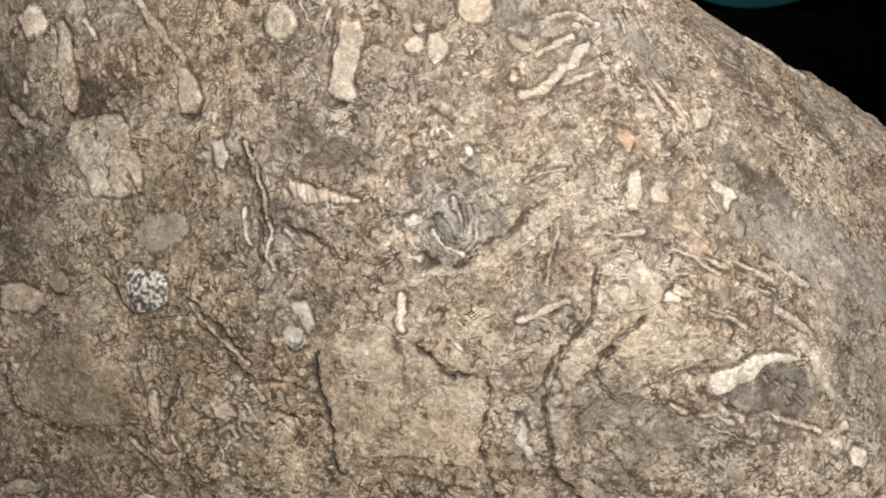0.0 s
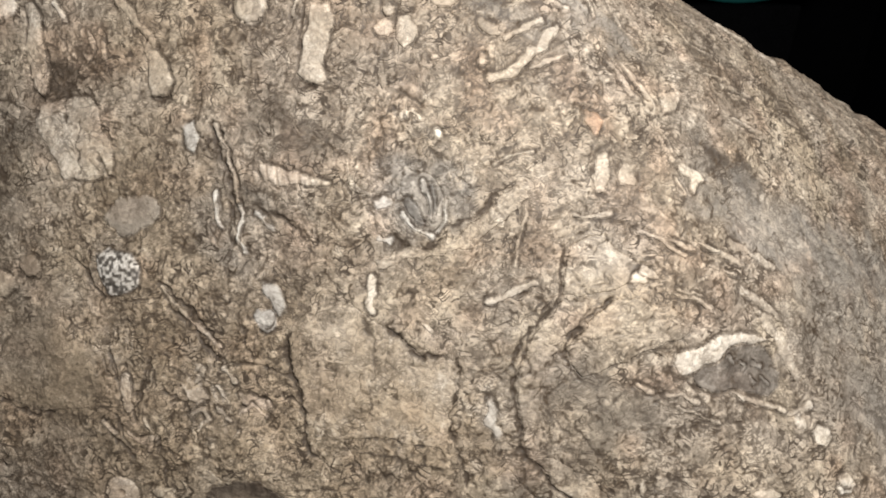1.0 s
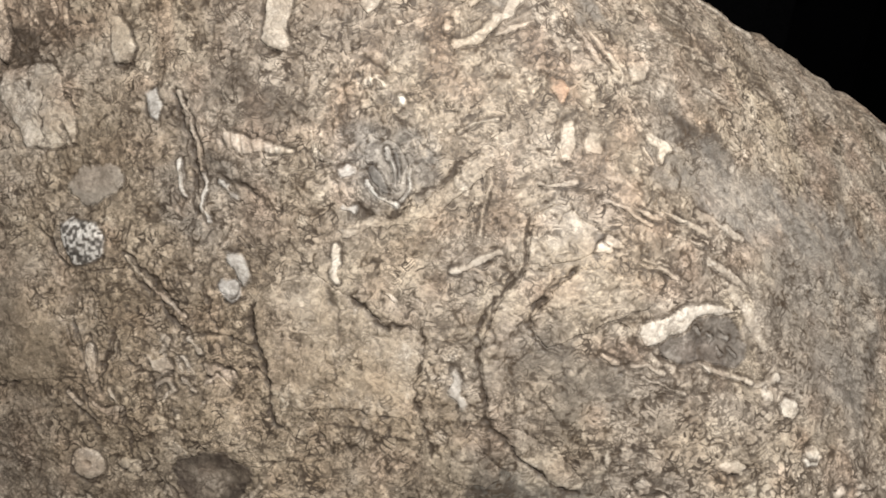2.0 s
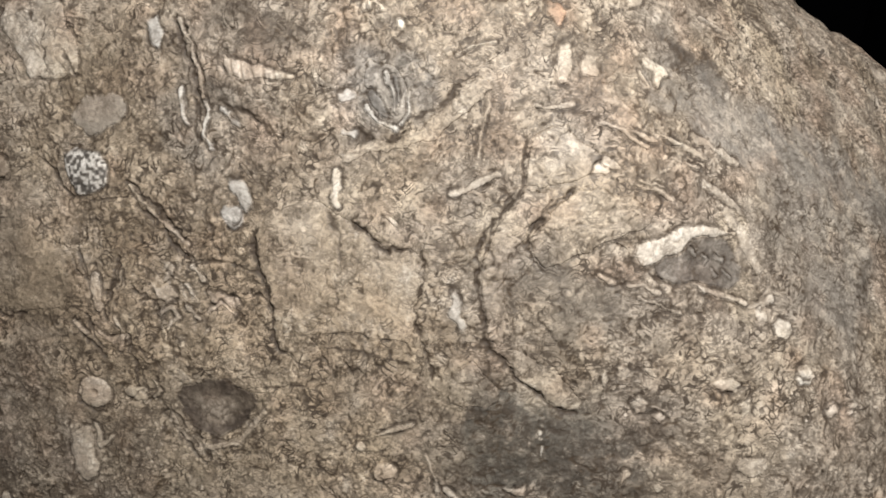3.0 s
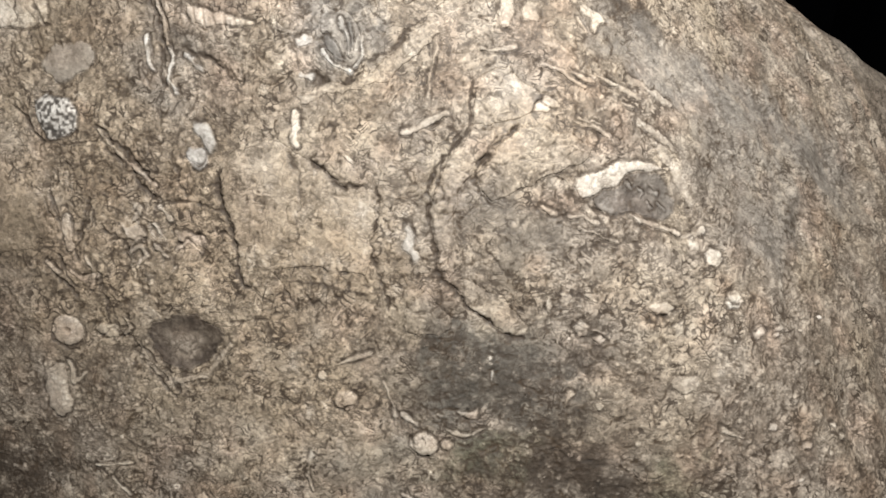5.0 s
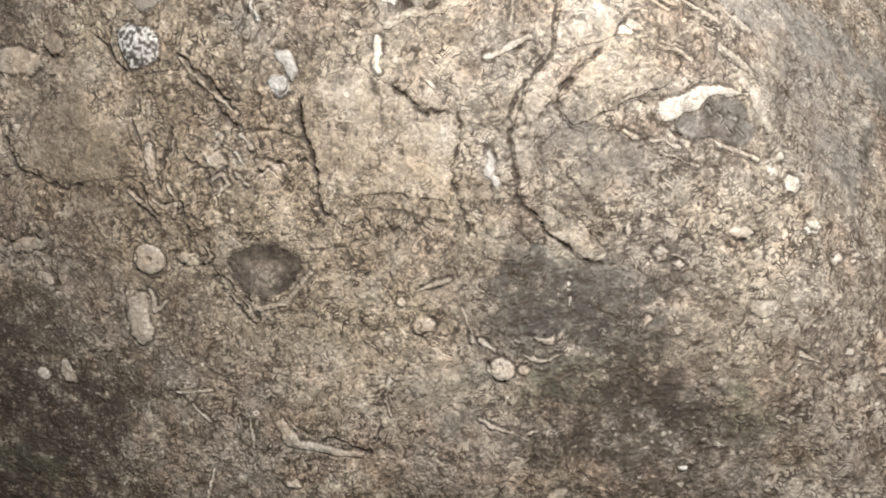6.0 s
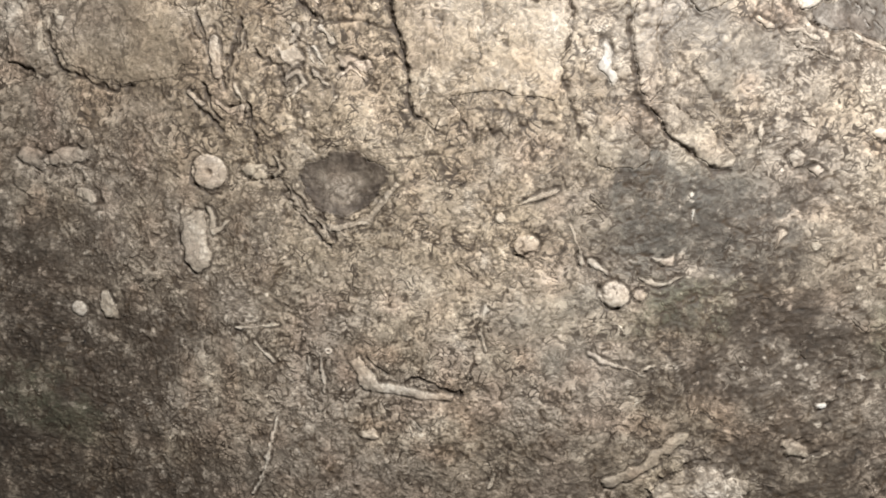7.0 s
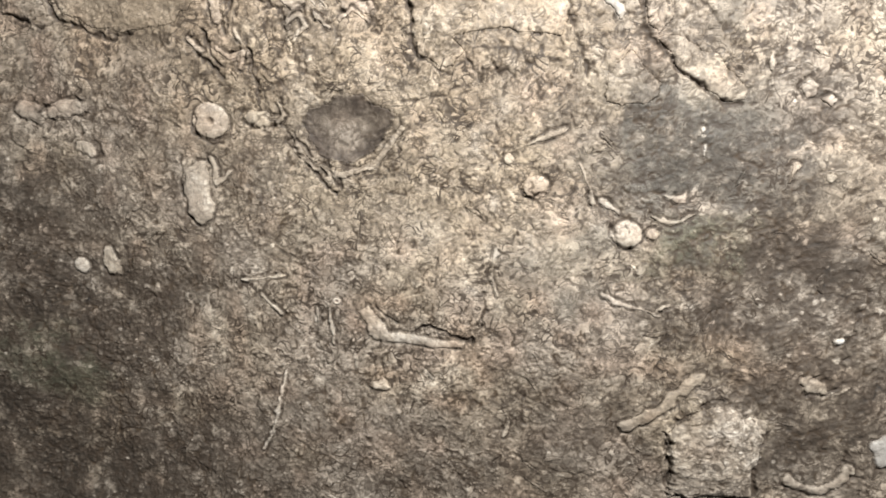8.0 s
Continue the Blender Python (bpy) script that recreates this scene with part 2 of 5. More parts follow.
def disc(u, v, r, tone=0.6, h=0.5, ring=0.0, pit=0.0):
    win = window(u, v, r + 3)
    away = np.hypot(GU[win] - u + WOBBLE_U[win] * 0.13, (GV[win] - v + WOBBLE_V[win] * 0.13) * 1.06)
    add_piece(win, r - away, "crinoid_disc", tone=tone, h=h, ring=ring * r, pit=pit * r, away=away,
              label="round pale crinoid disc with a central pit" if pit else "round pale crinoid disc set in the stone")


def plate(name, u, v, ru, rv, turn, **look_of):
    win = window(u, v, max(ru, rv) + 4)
    c, s = math.cos(math.radians(-turn)), math.sin(math.radians(-turn))
    x, y = GU[win] - u + WOBBLE_U[win] * 0.9, GV[win] - v + WOBBLE_V[win] * 0.9
    a, b = x * c + y * s, -x * s + y * c
    add_piece(win, (1 - (np.abs(a / ru) ** 2.6 + np.abs(b / rv) ** 2.6) ** (1 / 2.6)) * min(ru, rv), name, **look_of)


def rod(name, points, width, **look_of):
    win = around(points, width + 3)
    x, y = GU[win] + WOBBLE_U[win] * 0.4, GV[win] + WOBBLE_V[win] * 0.4
    along = (x - points[0][0]) * (points[-1][0] - points[0][0]) + (y - points[0][1]) * (points[-1][1] - points[0][1])
    along = along / ((points[-1][0] - points[0][0]) ** 2 + (points[-1][1] - points[0][1]) ** 2)
    add_piece(win, width / 2 * (0.58 + 0.75 * GRIT[win]) - distance_to(points, win, 0.5), name, along=along, **look_of)


def outline(name, points, **look_of):
    """A fossil or block of the stone with a cornered outline."""
    win = around(points, 3)
    closed = points + points[:1]
    ragged = look_of.get("ragged", 0.3)
    x, y = GU[win] + WOBBLE_U[win] * ragged, GV[win] + WOBBLE_V[win] * ragged
    within = np.zeros(x.shape, bool)
    for (u0, v0), (u1, v1) in zip(closed, closed[1:]):
        within ^= ((v0 > y) != (v1 > y)) & (x < (u1 - u0) * (y - v0) / (v1 - v0 + 1e-9) + u0)
    us, vs = [p[0] for p in points], [p[1] for p in points]
    along = (x - min(us)) / (max(us) - min(us))
    add_piece(win, np.where(within, 1, -1) * distance_to(closed, win, ragged), name, along=along,
              focus=(sum(us) / len(us), min(vs)), **look_of)


# ---- what the face of the stone shows ----
mound(35.1, 6.8, 16.8, 13.2, -10, 0.9)
mound(-13.2, 6.0, 14.6, 14.6, 0, 0.6)
mound(-78.3, 7.2, 14.7, 12.4, 0, 0.7)
mound(25.1, -79.8, 9.6, 9.1, 0, 1.4)
mound(-39.0, -22.5, 9.3, 6.0, 0, -1.0)
mound(17.0, -28.1, 11.7, 10.7, 0, -0.6)
mound(-3.4, 32.7, 6.3, 7.2, 0, -0.7)
mound(48.9, 6.5, 8.5, 4.2, -5, -0.8)
stain_shade(20.9, -27.5, 20.3, 11.8, -10, 0.8, GREY)
stain_shade(10.3, -21.1, 9.7, 6.5, 0, 0.6, GREY)
stain_shade(17.8, -26.0, 11.6, 8.7, 20, 0.6, GREEN_GREY, smooth=0.3)
stain_shade(33.6, -47.9, 18.5, 11.7, 10, 0.92, UMBER)
# lower left: dark mineral, deepened with the shade that falls there
stain_shade(-102.4, -34.7, 16.6, 7.7, -20, 0.75, UMBER)
stain_shade(-96.7, -60.5, 30.4, 15.8, 10, 0.95, UMBER)
stain_shade(-100.1, -91.0, 40.5, 17.7, 0, 0.92, UMBER)
stain_shade(-46.5, -95.0, 35.2, 7.0, 0, 0.5, UMBER)
stain_shade(-0.1, -78.8, 21.0, 12.6, 20, 0.6, UMBER)
stain_shade(-116.3, -53.5, 14.8, 29.7, 0, 0.65, DEEP)
stain_shade(58.1, 32.0, 14.6, 6.8, -35, 0.55, SLATE, smooth=0.55)
stain_shade(69.4, 21.1, 11.0, 13.5, -30, 0.5, SLATE, smooth=0.5)
stain_shade(91.1, 26.4, 17.7, 7.4, -35, 0.55, SLATE, smooth=0.45)
stain_shade(83.2, 5.7, 14.7, 14.7, -30, 0.6, SLATE, smooth=0.45)
stain_shade(24.5, 67.0, 9.9, 3.2, -25, 0.6, SLATE, smooth=0.6)
stain_shade(49.6, 44.9, 11.8, 3.7, -45, 0.6, GREY)
stain_shade(48.3, 66.8, 9.9, 3.3, -50, 0.5, UMBER)
stain_shade(-23.9, 44.5, 6.6, 3.8, 0, 0.65, UMBER)
stain_shade(-3.4, 35.3, 6.8, 6.8, 0, 0.7, SLATE)
stain_shade(-36.9, 32.5, 4.0, 7.0, 0, 0.55, SLATE)
stain_shade(22.5, 2.2, 13.2, 5.3, -25, 0.55, GREY, smooth=0.5)
stain_shade(22.2, 2.2, 8.0, 3.6, -30, 0.55, GREY, smooth=0.5)
stain_shade(26.1, -1.9, 7.0, 5.0, -40, 0.4, GREY, smooth=0.4)
stain_shade(-66.5, 58.0, 4.6, 3.2, -10, 0.85, UMBER)
stain_shade(-86.0, 44.2, 10.2, 17.1, 0, 0.45, GREY)
stain_shade(-87.4, 28.3, 12.7, 6.9, 0, 0.4, GREY)
stain_shade(-13.0, -31.2, 7.4, 3.2, 0, 0.3, RUST)
stain_shade(-6.5, -16.3, 13.1, 6.0, 0, 0.15, RUST)
stain_shade(-7.4, -3.7, 10.7, 5.8, 0, 0.4, RUST)
stain_shade(-18.6, 26.1, 8.6, 3.8, 0, 0.35, RUST)
stain_shade(-24.9, 63.2, 13.8, 5.5, 0, 0.25, RUST)
stain_shade(-6.7, -37.3, 13.9, 6.9, 0, 0.5, RUST)
stain_shade(-9.2, 7.1, 14.4, 13.4, 0, 0.32, CREAM, smooth=0.35)
stain_shade(23.6, 21.6, 5.2, 6.1, 0, 0.3, CREAM, smooth=0.5)
stain_shade(15.4, 11.1, 3.6, 8.9, -30, 0.45, CREAM, smooth=0.3)
stain_shade(29.8, 12.9, 7.9, 5.3, 20, 0.25, CREAM)
stain_shade(23.6, -14.4, 5.5, 4.6, -35, 0.4, CREAM, smooth=0.4)
stain_shade(9.1, -14.0, 3.8, 5.7, 10, 0.5, CREAM, smooth=0.4)
stain_shade(55.2, 6.5, 4.0, 8.1, 25, 0.5, CREAM)
stain_shade(74.5, 50.6, 13.4, 6.1, -40, 0.4, CREAM)
stain_shade(25.1, -79.8, 8.6, 8.1, 0, 0.6, CREAM)
stain_shade(-23.7, -36.5, 6.1, 6.1, 0, 0.55, CREAM, smooth=0.3)
stain_shade(-78.1, 8.3, 12.3, 10.1, 0, 0.35, GREY, smooth=0.3)
stain_shade(54.9, -18.5, 10.2, 9.3, 0, 0.3, CREAM)
stain_shade(-114.2, -72.6, 10.0, 7.5, 0, 0.4, MOSS)
stain_shade(-101.0, -73.0, 4.9, 6.2, 0, 0.4, MOSS)
stain_shade(55.1, -45.3, 4.7, 5.6, 0, 0.45, MOSS)
stain_shade(19.5, -42.5, 8.0, 4.0, 0, 0.4, MOSS)
crack([(23.6, 5.8), (29.0, 8.6), (35.9, 10.3)], 0.26, 0.3)
crack([(-107.5, 2.4), (-104.2, 0.8), (-100.7, -0.1)], 0.84, 0.9)
crack([(-104.1, 16.1), (-101.6, 11.6), (-100.8, 5.9)], 0.58, 0.5)
crack([(-32.5, 34.6), (-26.4, 32.0), (-23.6, 28.6)], 0.69, 0.6)
crack([(-21.9, 31.3), (-21.6, 27.2)], 0.48, 0.5)
crack([(1.1, 29.9), (4.6, 31.1), (8.4, 34.3)], 0.72, 0.7)
crack([(61.1, 8.1), (61.9, 3.5), (58.8, -0.8)], 0.54, 0.4)
crack([(-105.4, -14.2), (-91.6, -19.1), (-82.0, -13.1)], 0.49, 0.4)
crack([(-27.7, -17.5), (-21.1, -16.4), (-17.8, -15.3)], 0.74, 0.6)
crack([(64.8, 87.9), (80.3, 82.0), (98.2, 78.5)], 0.91, 0.3)
outline("stone_block", [(-26.8, 14.1), (-24.1, 16.6), (-19.9, 17.7), (-15.3, 18.0), (-13.0, 15.6), (-10.6, 14.6), (-8.2, 13.1), (-5.8, 11.0), (-3.4, 9.1), (0.8, 8.8), (2.7, 8.4), (2.4, 4.6), (2.3, 1.3), (1.4, -0.2), (1.3, -4.0), (0.4, -7.5), (-3.5, -7.1), (-9.5, -5.7), (-14.7, -6.0), (-17.9, -6.9), (-15.9, -8.8), (-17.7, -11.5), (-20.9, -11.6), (-24.3, -9.0), (-24.9, -6.4), (-24.9, -2.3), (-26.3, 2.8), (-27.7, 8.3)], tone=0.56, h=0.18, keep=0.85, joint=0.1, ragged=0.5, cover=0.36, clean=0.1, label='broad pale flat-topped block of limestone with cracked edges')
outline("stone_block", [(19.0, 24.0), (20.0, 26.3), (22.1, 27.4), (24.3, 28.0), (26.1, 27.1), (27.8, 24.8), (30.5, 23.1), (32.3, 21.9), (31.4, 20.1), (28.7, 20.2), (26.5, 19.4), (23.9, 18.8), (21.4, 18.0), (18.8, 18.7)], tone=0.6, h=0.2, keep=0.85, joint=0.1, ragged=0.5, cover=0.6)
outline("stone_band", [(18.8, 18.0), (21.8, 17.7), (23.1, 16.2), (21.4, 14.5), (19.9, 12.4), (18.9, 9.8), (16.7, 7.1), (15.9, 3.5), (16.4, -1.1), (17.8, -5.2), (15.5, -8.1), (13.4, -5.3), (12.9, -1.5), (12.0, 2.6), (12.0, 5.8), (13.2, 9.9), (14.9, 13.4)], tone=0.57, h=0.12, keep=0.85, joint=0.1, ragged=0.5, cover=0.48, clean=0.3, label='pale curved band of limestone along an open crack')
outline("stone_band", [(15.1, -7.9), (18.3, -8.1), (21.4, -9.6), (24.6, -11.3), (26.9, -14.0), (28.7, -16.4), (28.4, -18.6), (25.7, -18.7), (22.5, -16.6), (19.7, -14.3), (17.4, -11.6)], tone=0.61, h=0.14, keep=0.8, joint=0.15, ragged=0.5, cover=0.48, clean=0.4, label='pale curved band of limestone along an open crack')
outline("stone_block", [(19.9, 10.6), (21.4, 13.2), (24.0, 16.0), (27.0, 17.7), (30.9, 17.9), (35.4, 16.6), (39.2, 14.9), (38.6, 12.7), (35.4, 10.9), (31.0, 9.2), (25.9, 7.0), (22.0, 5.7), (20.2, 7.5)], tone=0.55, h=0.15, keep=0.85, joint=0.1, ragged=0.5, cover=0.5, clean=0.3)
outline("calcite_eye", [(41.1, 7.4), (43.3, 7.7), (45.0, 9.1), (47.0, 10.3), (49.7, 10.9), (52.6, 10.7), (54.7, 8.5), (56.5, 5.7), (55.9, 3.5), (53.0, 2.1), (49.6, 2.9), (46.5, 3.4), (43.2, 3.2), (40.4, 4.1), (39.0, 5.9)], tone=0.20, clean=1.0, h=-0.05, keep=0.7, grey=0.6, joint=0.3, ragged=0.4, label='dark grey crystalline filling shaped like an eye')
outline("shell_flake", [(35.7, 7.6), (36.1, 9.3), (37.6, 10.3), (39.5, 10.1), (42.0, 11.8), (44.5, 12.6), (47.7, 12.8), (51.1, 12.7), (54.2, 11.2), (52.0, 10.8), (48.6, 10.9), (46.5, 10.3), (44.8, 9.0), (43.2, 7.7), (41.1, 7.4), (39.2, 6.2), (36.6, 5.8)], tone=0.78, h=0.4, keep=0.45, joint=0.5, ragged=0.4, label='bright white curved shell flake')
rod("calcite_grain", [(48.6, 7.9), (49.7, 7.0), (49.0, 6.1)], 0.80, tone=0.55, h=0.15, grey=0.8)
rod("calcite_grain", [(50.4, 5.6), (51.1, 4.5)], 0.80, tone=0.55, h=0.15, grey=0.8)
rod("calcite_grain", [(51.1, 7.5), (52.8, 6.8)], 0.80, tone=0.55, h=0.15, grey=0.8)
rod("calcite_grain", [(45.8, 8.3), (47.0, 7.7)], 0.80, tone=0.55, h=0.15, grey=0.8)
rod("calcite_grain", [(52.5, 5.2), (53.7, 4.3)], 0.80, tone=0.55, h=0.15, grey=0.8)
rod("shell_fragment", [(54.0, 15.6), (55.4, 12.3), (57.7, 9.0), (60.4, 5.7)], 2.60, tone=0.62, h=0.2, keep=0.6, joint=0.1, cover=0.7)
rod("shell_sliver", [(46.3, 2.8), (49.0, 1.9), (52.4, 1.0), (55.4, 0.1), (57.6, -1.0)], 1.10, tone=0.68, h=0.3)
rod("shell_sliver", [(57.5, -1.2), (60.5, -0.5), (62.0, 0.6)], 1.50, tone=0.70, h=0.3)
crack([(-27.3, 13.2), (-27.2, 11.2), (-27.7, 8.3), (-27.2, 5.3), (-26.3, 2.8), (-25.4, 0.3), (-25.1, -1.8), (-25.1, -4.3), (-25.0, -7.3), (-24.3, -9.0), (-23.0, -10.3), (-20.9, -11.6), (-18.8, -12.8)], 0.95, 1.00)
crack([(-29.1, 1.8), (-26.9, 0.3), (-25.0, -1.3)], 0.60, 0.70)
scratch([(-13.3, 14.7), (-12.1, 12.3), (-11.5, 9.0), (-11.4, 6.1), (-12.1, 4.7)], 1.10, 0.50)
scratch([(-12.7, 1.8), (-12.2, 0.3), (-13.0, -1.2)], 0.50, 0.60)
scratch([(-20.4, 10.6), (-20.9, 8.7)], 0.35, 0.50)
scratch([(-18.6, 6.2), (-19.3, 4.7)], 0.35, 0.50)
crack([(-8.7, 13.1), (-6.8, 11.7), (-4.9, 9.8), (-3.4, 8.8), (-1.6, 9.1), (0.8, 8.6)], 0.80, 0.80)
crack([(0.9, 14.7), (2.3, 12.4), (3.4, 11.0)], 0.45, 0.60)
crack([(2.8, 8.7), (2.4, 6.0), (2.6, 3.2), (2.1, 1.3), (1.4, -0.2), (1.3, -3.1), (1.7, -5.5), (2.4, -6.9), (3.1, -8.9), (3.7, -11.4), (4.2, -13.9)], 0.75, 0.90)
scratch([(-17.7, -6.9), (-15.8, -7.6), (-13.3, -8.6), (-10.7, -9.0), (-7.6, -9.2), (-5.1, -10.1), (-2.1, -11.0), (-0.6, -11.3)], 0.65, 0.70)
crack([(-15.9, -8.8), (-15.3, -10.4), (-14.5, -12.4), (-13.8, -14.5)], 0.55, 0.70)
crack([(-11.1, -11.3), (-9.8, -12.5), (-7.8, -13.8)], 0.60, 0.70)
crack([(18.9, 25.3), (18.5, 23.2), (18.4, 20.6), (18.6, 18.5), (17.5, 16.6), (15.8, 15.1), (14.0, 13.4), (12.5, 11.5), (11.4, 9.0), (10.9, 7.2), (11.8, 5.9), (11.4, 4.5)], 0.90, 1.00)
crack([(11.4, 4.5), (11.7, 2.2), (12.1, -0.1), (12.8, -2.5), (13.0, -4.8), (13.2, -6.3), (14.5, -8.4), (16.5, -11.0), (18.8, -13.4), (21.1, -15.2), (23.9, -17.8), (25.7, -18.9), (27.9, -19.1)], 0.95, 1.00)
scratch([(14.2, 13.4), (13.6, 11.7), (12.8, 8.5), (12.4, 5.8), (13.6, 5.9)], 0.45, 0.60)
crack([(18.9, 25.3), (19.7, 27.0), (22.1, 28.2)], 0.50, 0.60)
crack([(26.5, 17.9), (24.8, 16.8), (23.1, 16.0), (21.8, 14.5), (20.6, 12.8), (19.4, 10.7), (19.4, 8.4), (20.2, 6.7), (21.6, 5.5)], 0.85, 1.00)
crack([(13.5, 25.5), (14.6, 22.5)], 0.45, 0.60)
crack([(10.5, 17.4), (12.7, 18.2), (14.6, 20.0)], 0.40, 0.60)
crack([(35.0, 7.4), (35.9, 5.6), (38.1, 5.4), (40.4, 3.8), (43.2, 2.7)], 0.75, 0.80)
crack([(45.5, 1.6), (50.5, 0.6), (54.7, -0.3), (57.5, -1.3)], 0.45, 0.50)
crack([(19.9, -1.0), (21.3, -3.3), (23.1, -5.2), (25.4, -7.0)], 0.60, 0.60)
crack([(19.1, -2.4), (20.9, -5.2), (23.6, -7.5)], 0.50, 0.50)
crack([(49.2, -13.7), (52.4, -14.9), (54.4, -13.8)], 0.50, 0.60)
crack([(40.9, 26.5), (44.7, 26.0), (46.9, 25.3)], 0.45, 0.50)
crack([(53.0, 24.1), (56.8, 22.5)], 0.40, 0.50)
crack([(32.9, 1.7), (36.4, 0.8), (40.0, -0.6)], 0.40, 0.50)
crack([(34.6, 3.4), (39.0, 1.8)], 0.40, 0.50)
crack([(-94.8, 10.3), (-96.6, 6.8), (-96.2, 2.6), (-95.2, -0.2), (-90.9, -0.9), (-87.6, -2.6), (-84.2, -3.7), (-78.6, -3.5)], 0.95, 1.00)
crack([(-99.5, -1.2), (-95.2, -0.2)], 0.60, 0.80)
crack([(-83.5, 27.1), (-83.1, 24.9), (-81.3, 23.6), (-78.8, 24.3), (-78.0, 25.9)], 0.60, 0.80)
# shade along the bryozoan's left side, put in as a dark groove
crack([(-70.3, 26.7), (-68.1, 24.6), (-66.6, 21.4), (-64.3, 19.5)], 0.80, 0.80)
crack([(-60.0, 18.9), (-52.7, 19.3)], 0.60, 0.70)
crack([(-51.9, 22.1), (-48.6, 19.0), (-44.9, 14.9), (-41.7, 11.8)], 0.70, 0.80)
crack([(-50.5, 17.5), (-45.2, 11.9), (-40.9, 7.8)], 0.65, 0.70)
crack([(-63.7, 8.9), (-63.1, 5.0), (-62.6, 2.3)], 0.60, 0.70)
crack([(-55.1, 7.9), (-56.7, 4.1), (-59.1, -0.4), (-60.1, -3.9)], 0.85, 0.90)
crack([(-54.4, 5.2), (-56.2, 1.9)], 0.50, 0.60)
crack([(-52.2, -0.2), (-48.6, -0.6), (-47.6, -2.5)], 0.60, 0.80)
crack([(-65.7, -7.6), (-63.3, -9.8), (-61.6, -12.0)], 0.90, 0.80)
crack([(-59.2, -7.3), (-55.4, -7.7), (-56.4, -11.7)], 0.70, 0.80)
crack([(-45.7, 5.4), (-43.6, 3.1)], 0.50, 0.60)
outline("bryozoan", [(-65.2, 27.6), (-62.0, 28.6), (-57.4, 27.6), (-55.7, 24.8), (-56.6, 21.7), (-58.7, 20.2), (-63.4, 19.4), (-64.6, 22.2), (-65.3, 25.0)], tone=0.5, h=0.25, keep=0.2, grey=True, speckle=True, joint=0.5, ragged=0.45, label='square black and white speckled bryozoan patch')
outline("calcite_fan", [(-7.0, 36.4), (-6.5, 38.5), (-4.3, 38.8), (-2.1, 37.4), (0.2, 36.0), (1.2, 33.4), (0.9, 30.8), (0.0, 28.4), (-2.0, 27.8), (-4.3, 28.8), (-6.1, 31.5)], tone=0.5, h=0.08, keep=0.7, grey=0.8, cover=0.7, ragged=0.8, joint=0.2, label='fan of grey and white calcite blades round two dark crystals')
outline("calcite_crystal", [(-6.8, 33.9), (-5.7, 34.9), (-4.1, 32.9), (-2.3, 29.9), (-3.4, 29.9), (-5.2, 31.5), (-6.1, 32.7)], tone=0.20, h=-0.05, keep=0.4, grey=1.0, clean=1.0, joint=0.4, ragged=0.3, label='dark grey-green lens-shaped crystal in the calcite fan')
outline("calcite_crystal", [(-2.3, 36.5), (-1.4, 36.2), (-0.8, 33.3), (-1.4, 31.1), (-2.3, 32.7), (-2.8, 35.1)], tone=0.20, h=-0.05, keep=0.4, grey=1.0, clean=1.0, joint=0.4, ragged=0.3, label='dark grey-green lens-shaped crystal in the calcite fan')
rod("calcite_blade", [(-6.5, 32.0), (-4.5, 29.3), (-1.8, 28.1)], 0.90, tone=0.70, h=0.2, grey=0.9)
rod("calcite_blade", [(-3.4, 36.9), (-2.3, 34.0), (-1.7, 30.5)], 0.70, tone=0.66, h=0.2, grey=0.9)
rod("calcite_blade", [(-0.7, 28.7), (0.5, 31.0), (0.9, 33.6)], 0.70, tone=0.66, h=0.2, grey=0.9)
rod("calcite_grain", [(-10.6, 33.8), (-8.7, 34.0)], 1.80, tone=0.66, h=0.2, grey=0.9)
rod("calcite_grain", [(-10.4, 28.1), (-8.8, 27.6)], 1.40, tone=0.7, h=0.2, grey=0.9)
crack([(-7.5, 28.5), (-6.9, 26.9), (-5.7, 26.6)], 0.90, 0.80)
crack([(-3.4, 26.6), (-1.1, 26.7), (0.4, 27.8)], 0.80, 0.80)
rod("shell_chip", [(-6.5, 47.2), (-4.7, 47.6), (-3.2, 46.3)], 1.10, tone=0.78, h=0.25)
rod("shell_chip", [(-5.8, 48.8), (-5.3, 46.8)], 0.90, tone=0.78, h=0.25)
rod("shell_chip", [(-0.9, 44.3), (-0.4, 43.4)], 1.20, tone=0.9, h=0.25)
outline("crystal_patch", [(-47.3, -19.5), (-45.2, -17.7), (-41.8, -16.8), (-39.1, -16.0), (-34.8, -16.0), (-32.3, -17.2), (-29.8, -18.8), (-28.4, -19.3), (-29.5, -21.6), (-31.8, -24.1), (-34.6, -26.1), (-38.0, -27.9), (-41.3, -28.1), (-44.4, -26.0), (-46.3, -22.8)], tone=0.02, h=-0.15, keep=0.5, grey=0.1, heart=0.36, clean=1.0, joint=0.3, ragged=0.7, label='dark half-moon crystal patch with paler middle')
outline("crinoid_stem", [(-72.2, -29.0), (-69.6, -27.5), (-67.2, -27.5), (-66.8, -30.4), (-67.5, -33.5), (-66.5, -36.0), (-67.6, -39.2), (-70.3, -40.5), (-72.4, -38.4), (-72.8, -33.8)], tone=0.56, h=0.35, keep=0.3, joint=0.6, ragged=0.35, label='worn grey crinoid stem piece with rounded end')
outline("concretion", [(16.7, -76.9), (19.7, -74.9), (23.4, -72.3), (25.7, -70.8), (28.9, -71.4), (31.8, -73.4), (34.5, -73.9), (33.4, -79.0), (32.5, -83.6), (32.7, -89.3), (18.0, -91.1), (18.4, -84.0)], tone=0.54, h=0.7, keep=0.9, joint=0.4, clean=0.85, ragged=0.9, label='rounded pale greenish speckled stone lump')
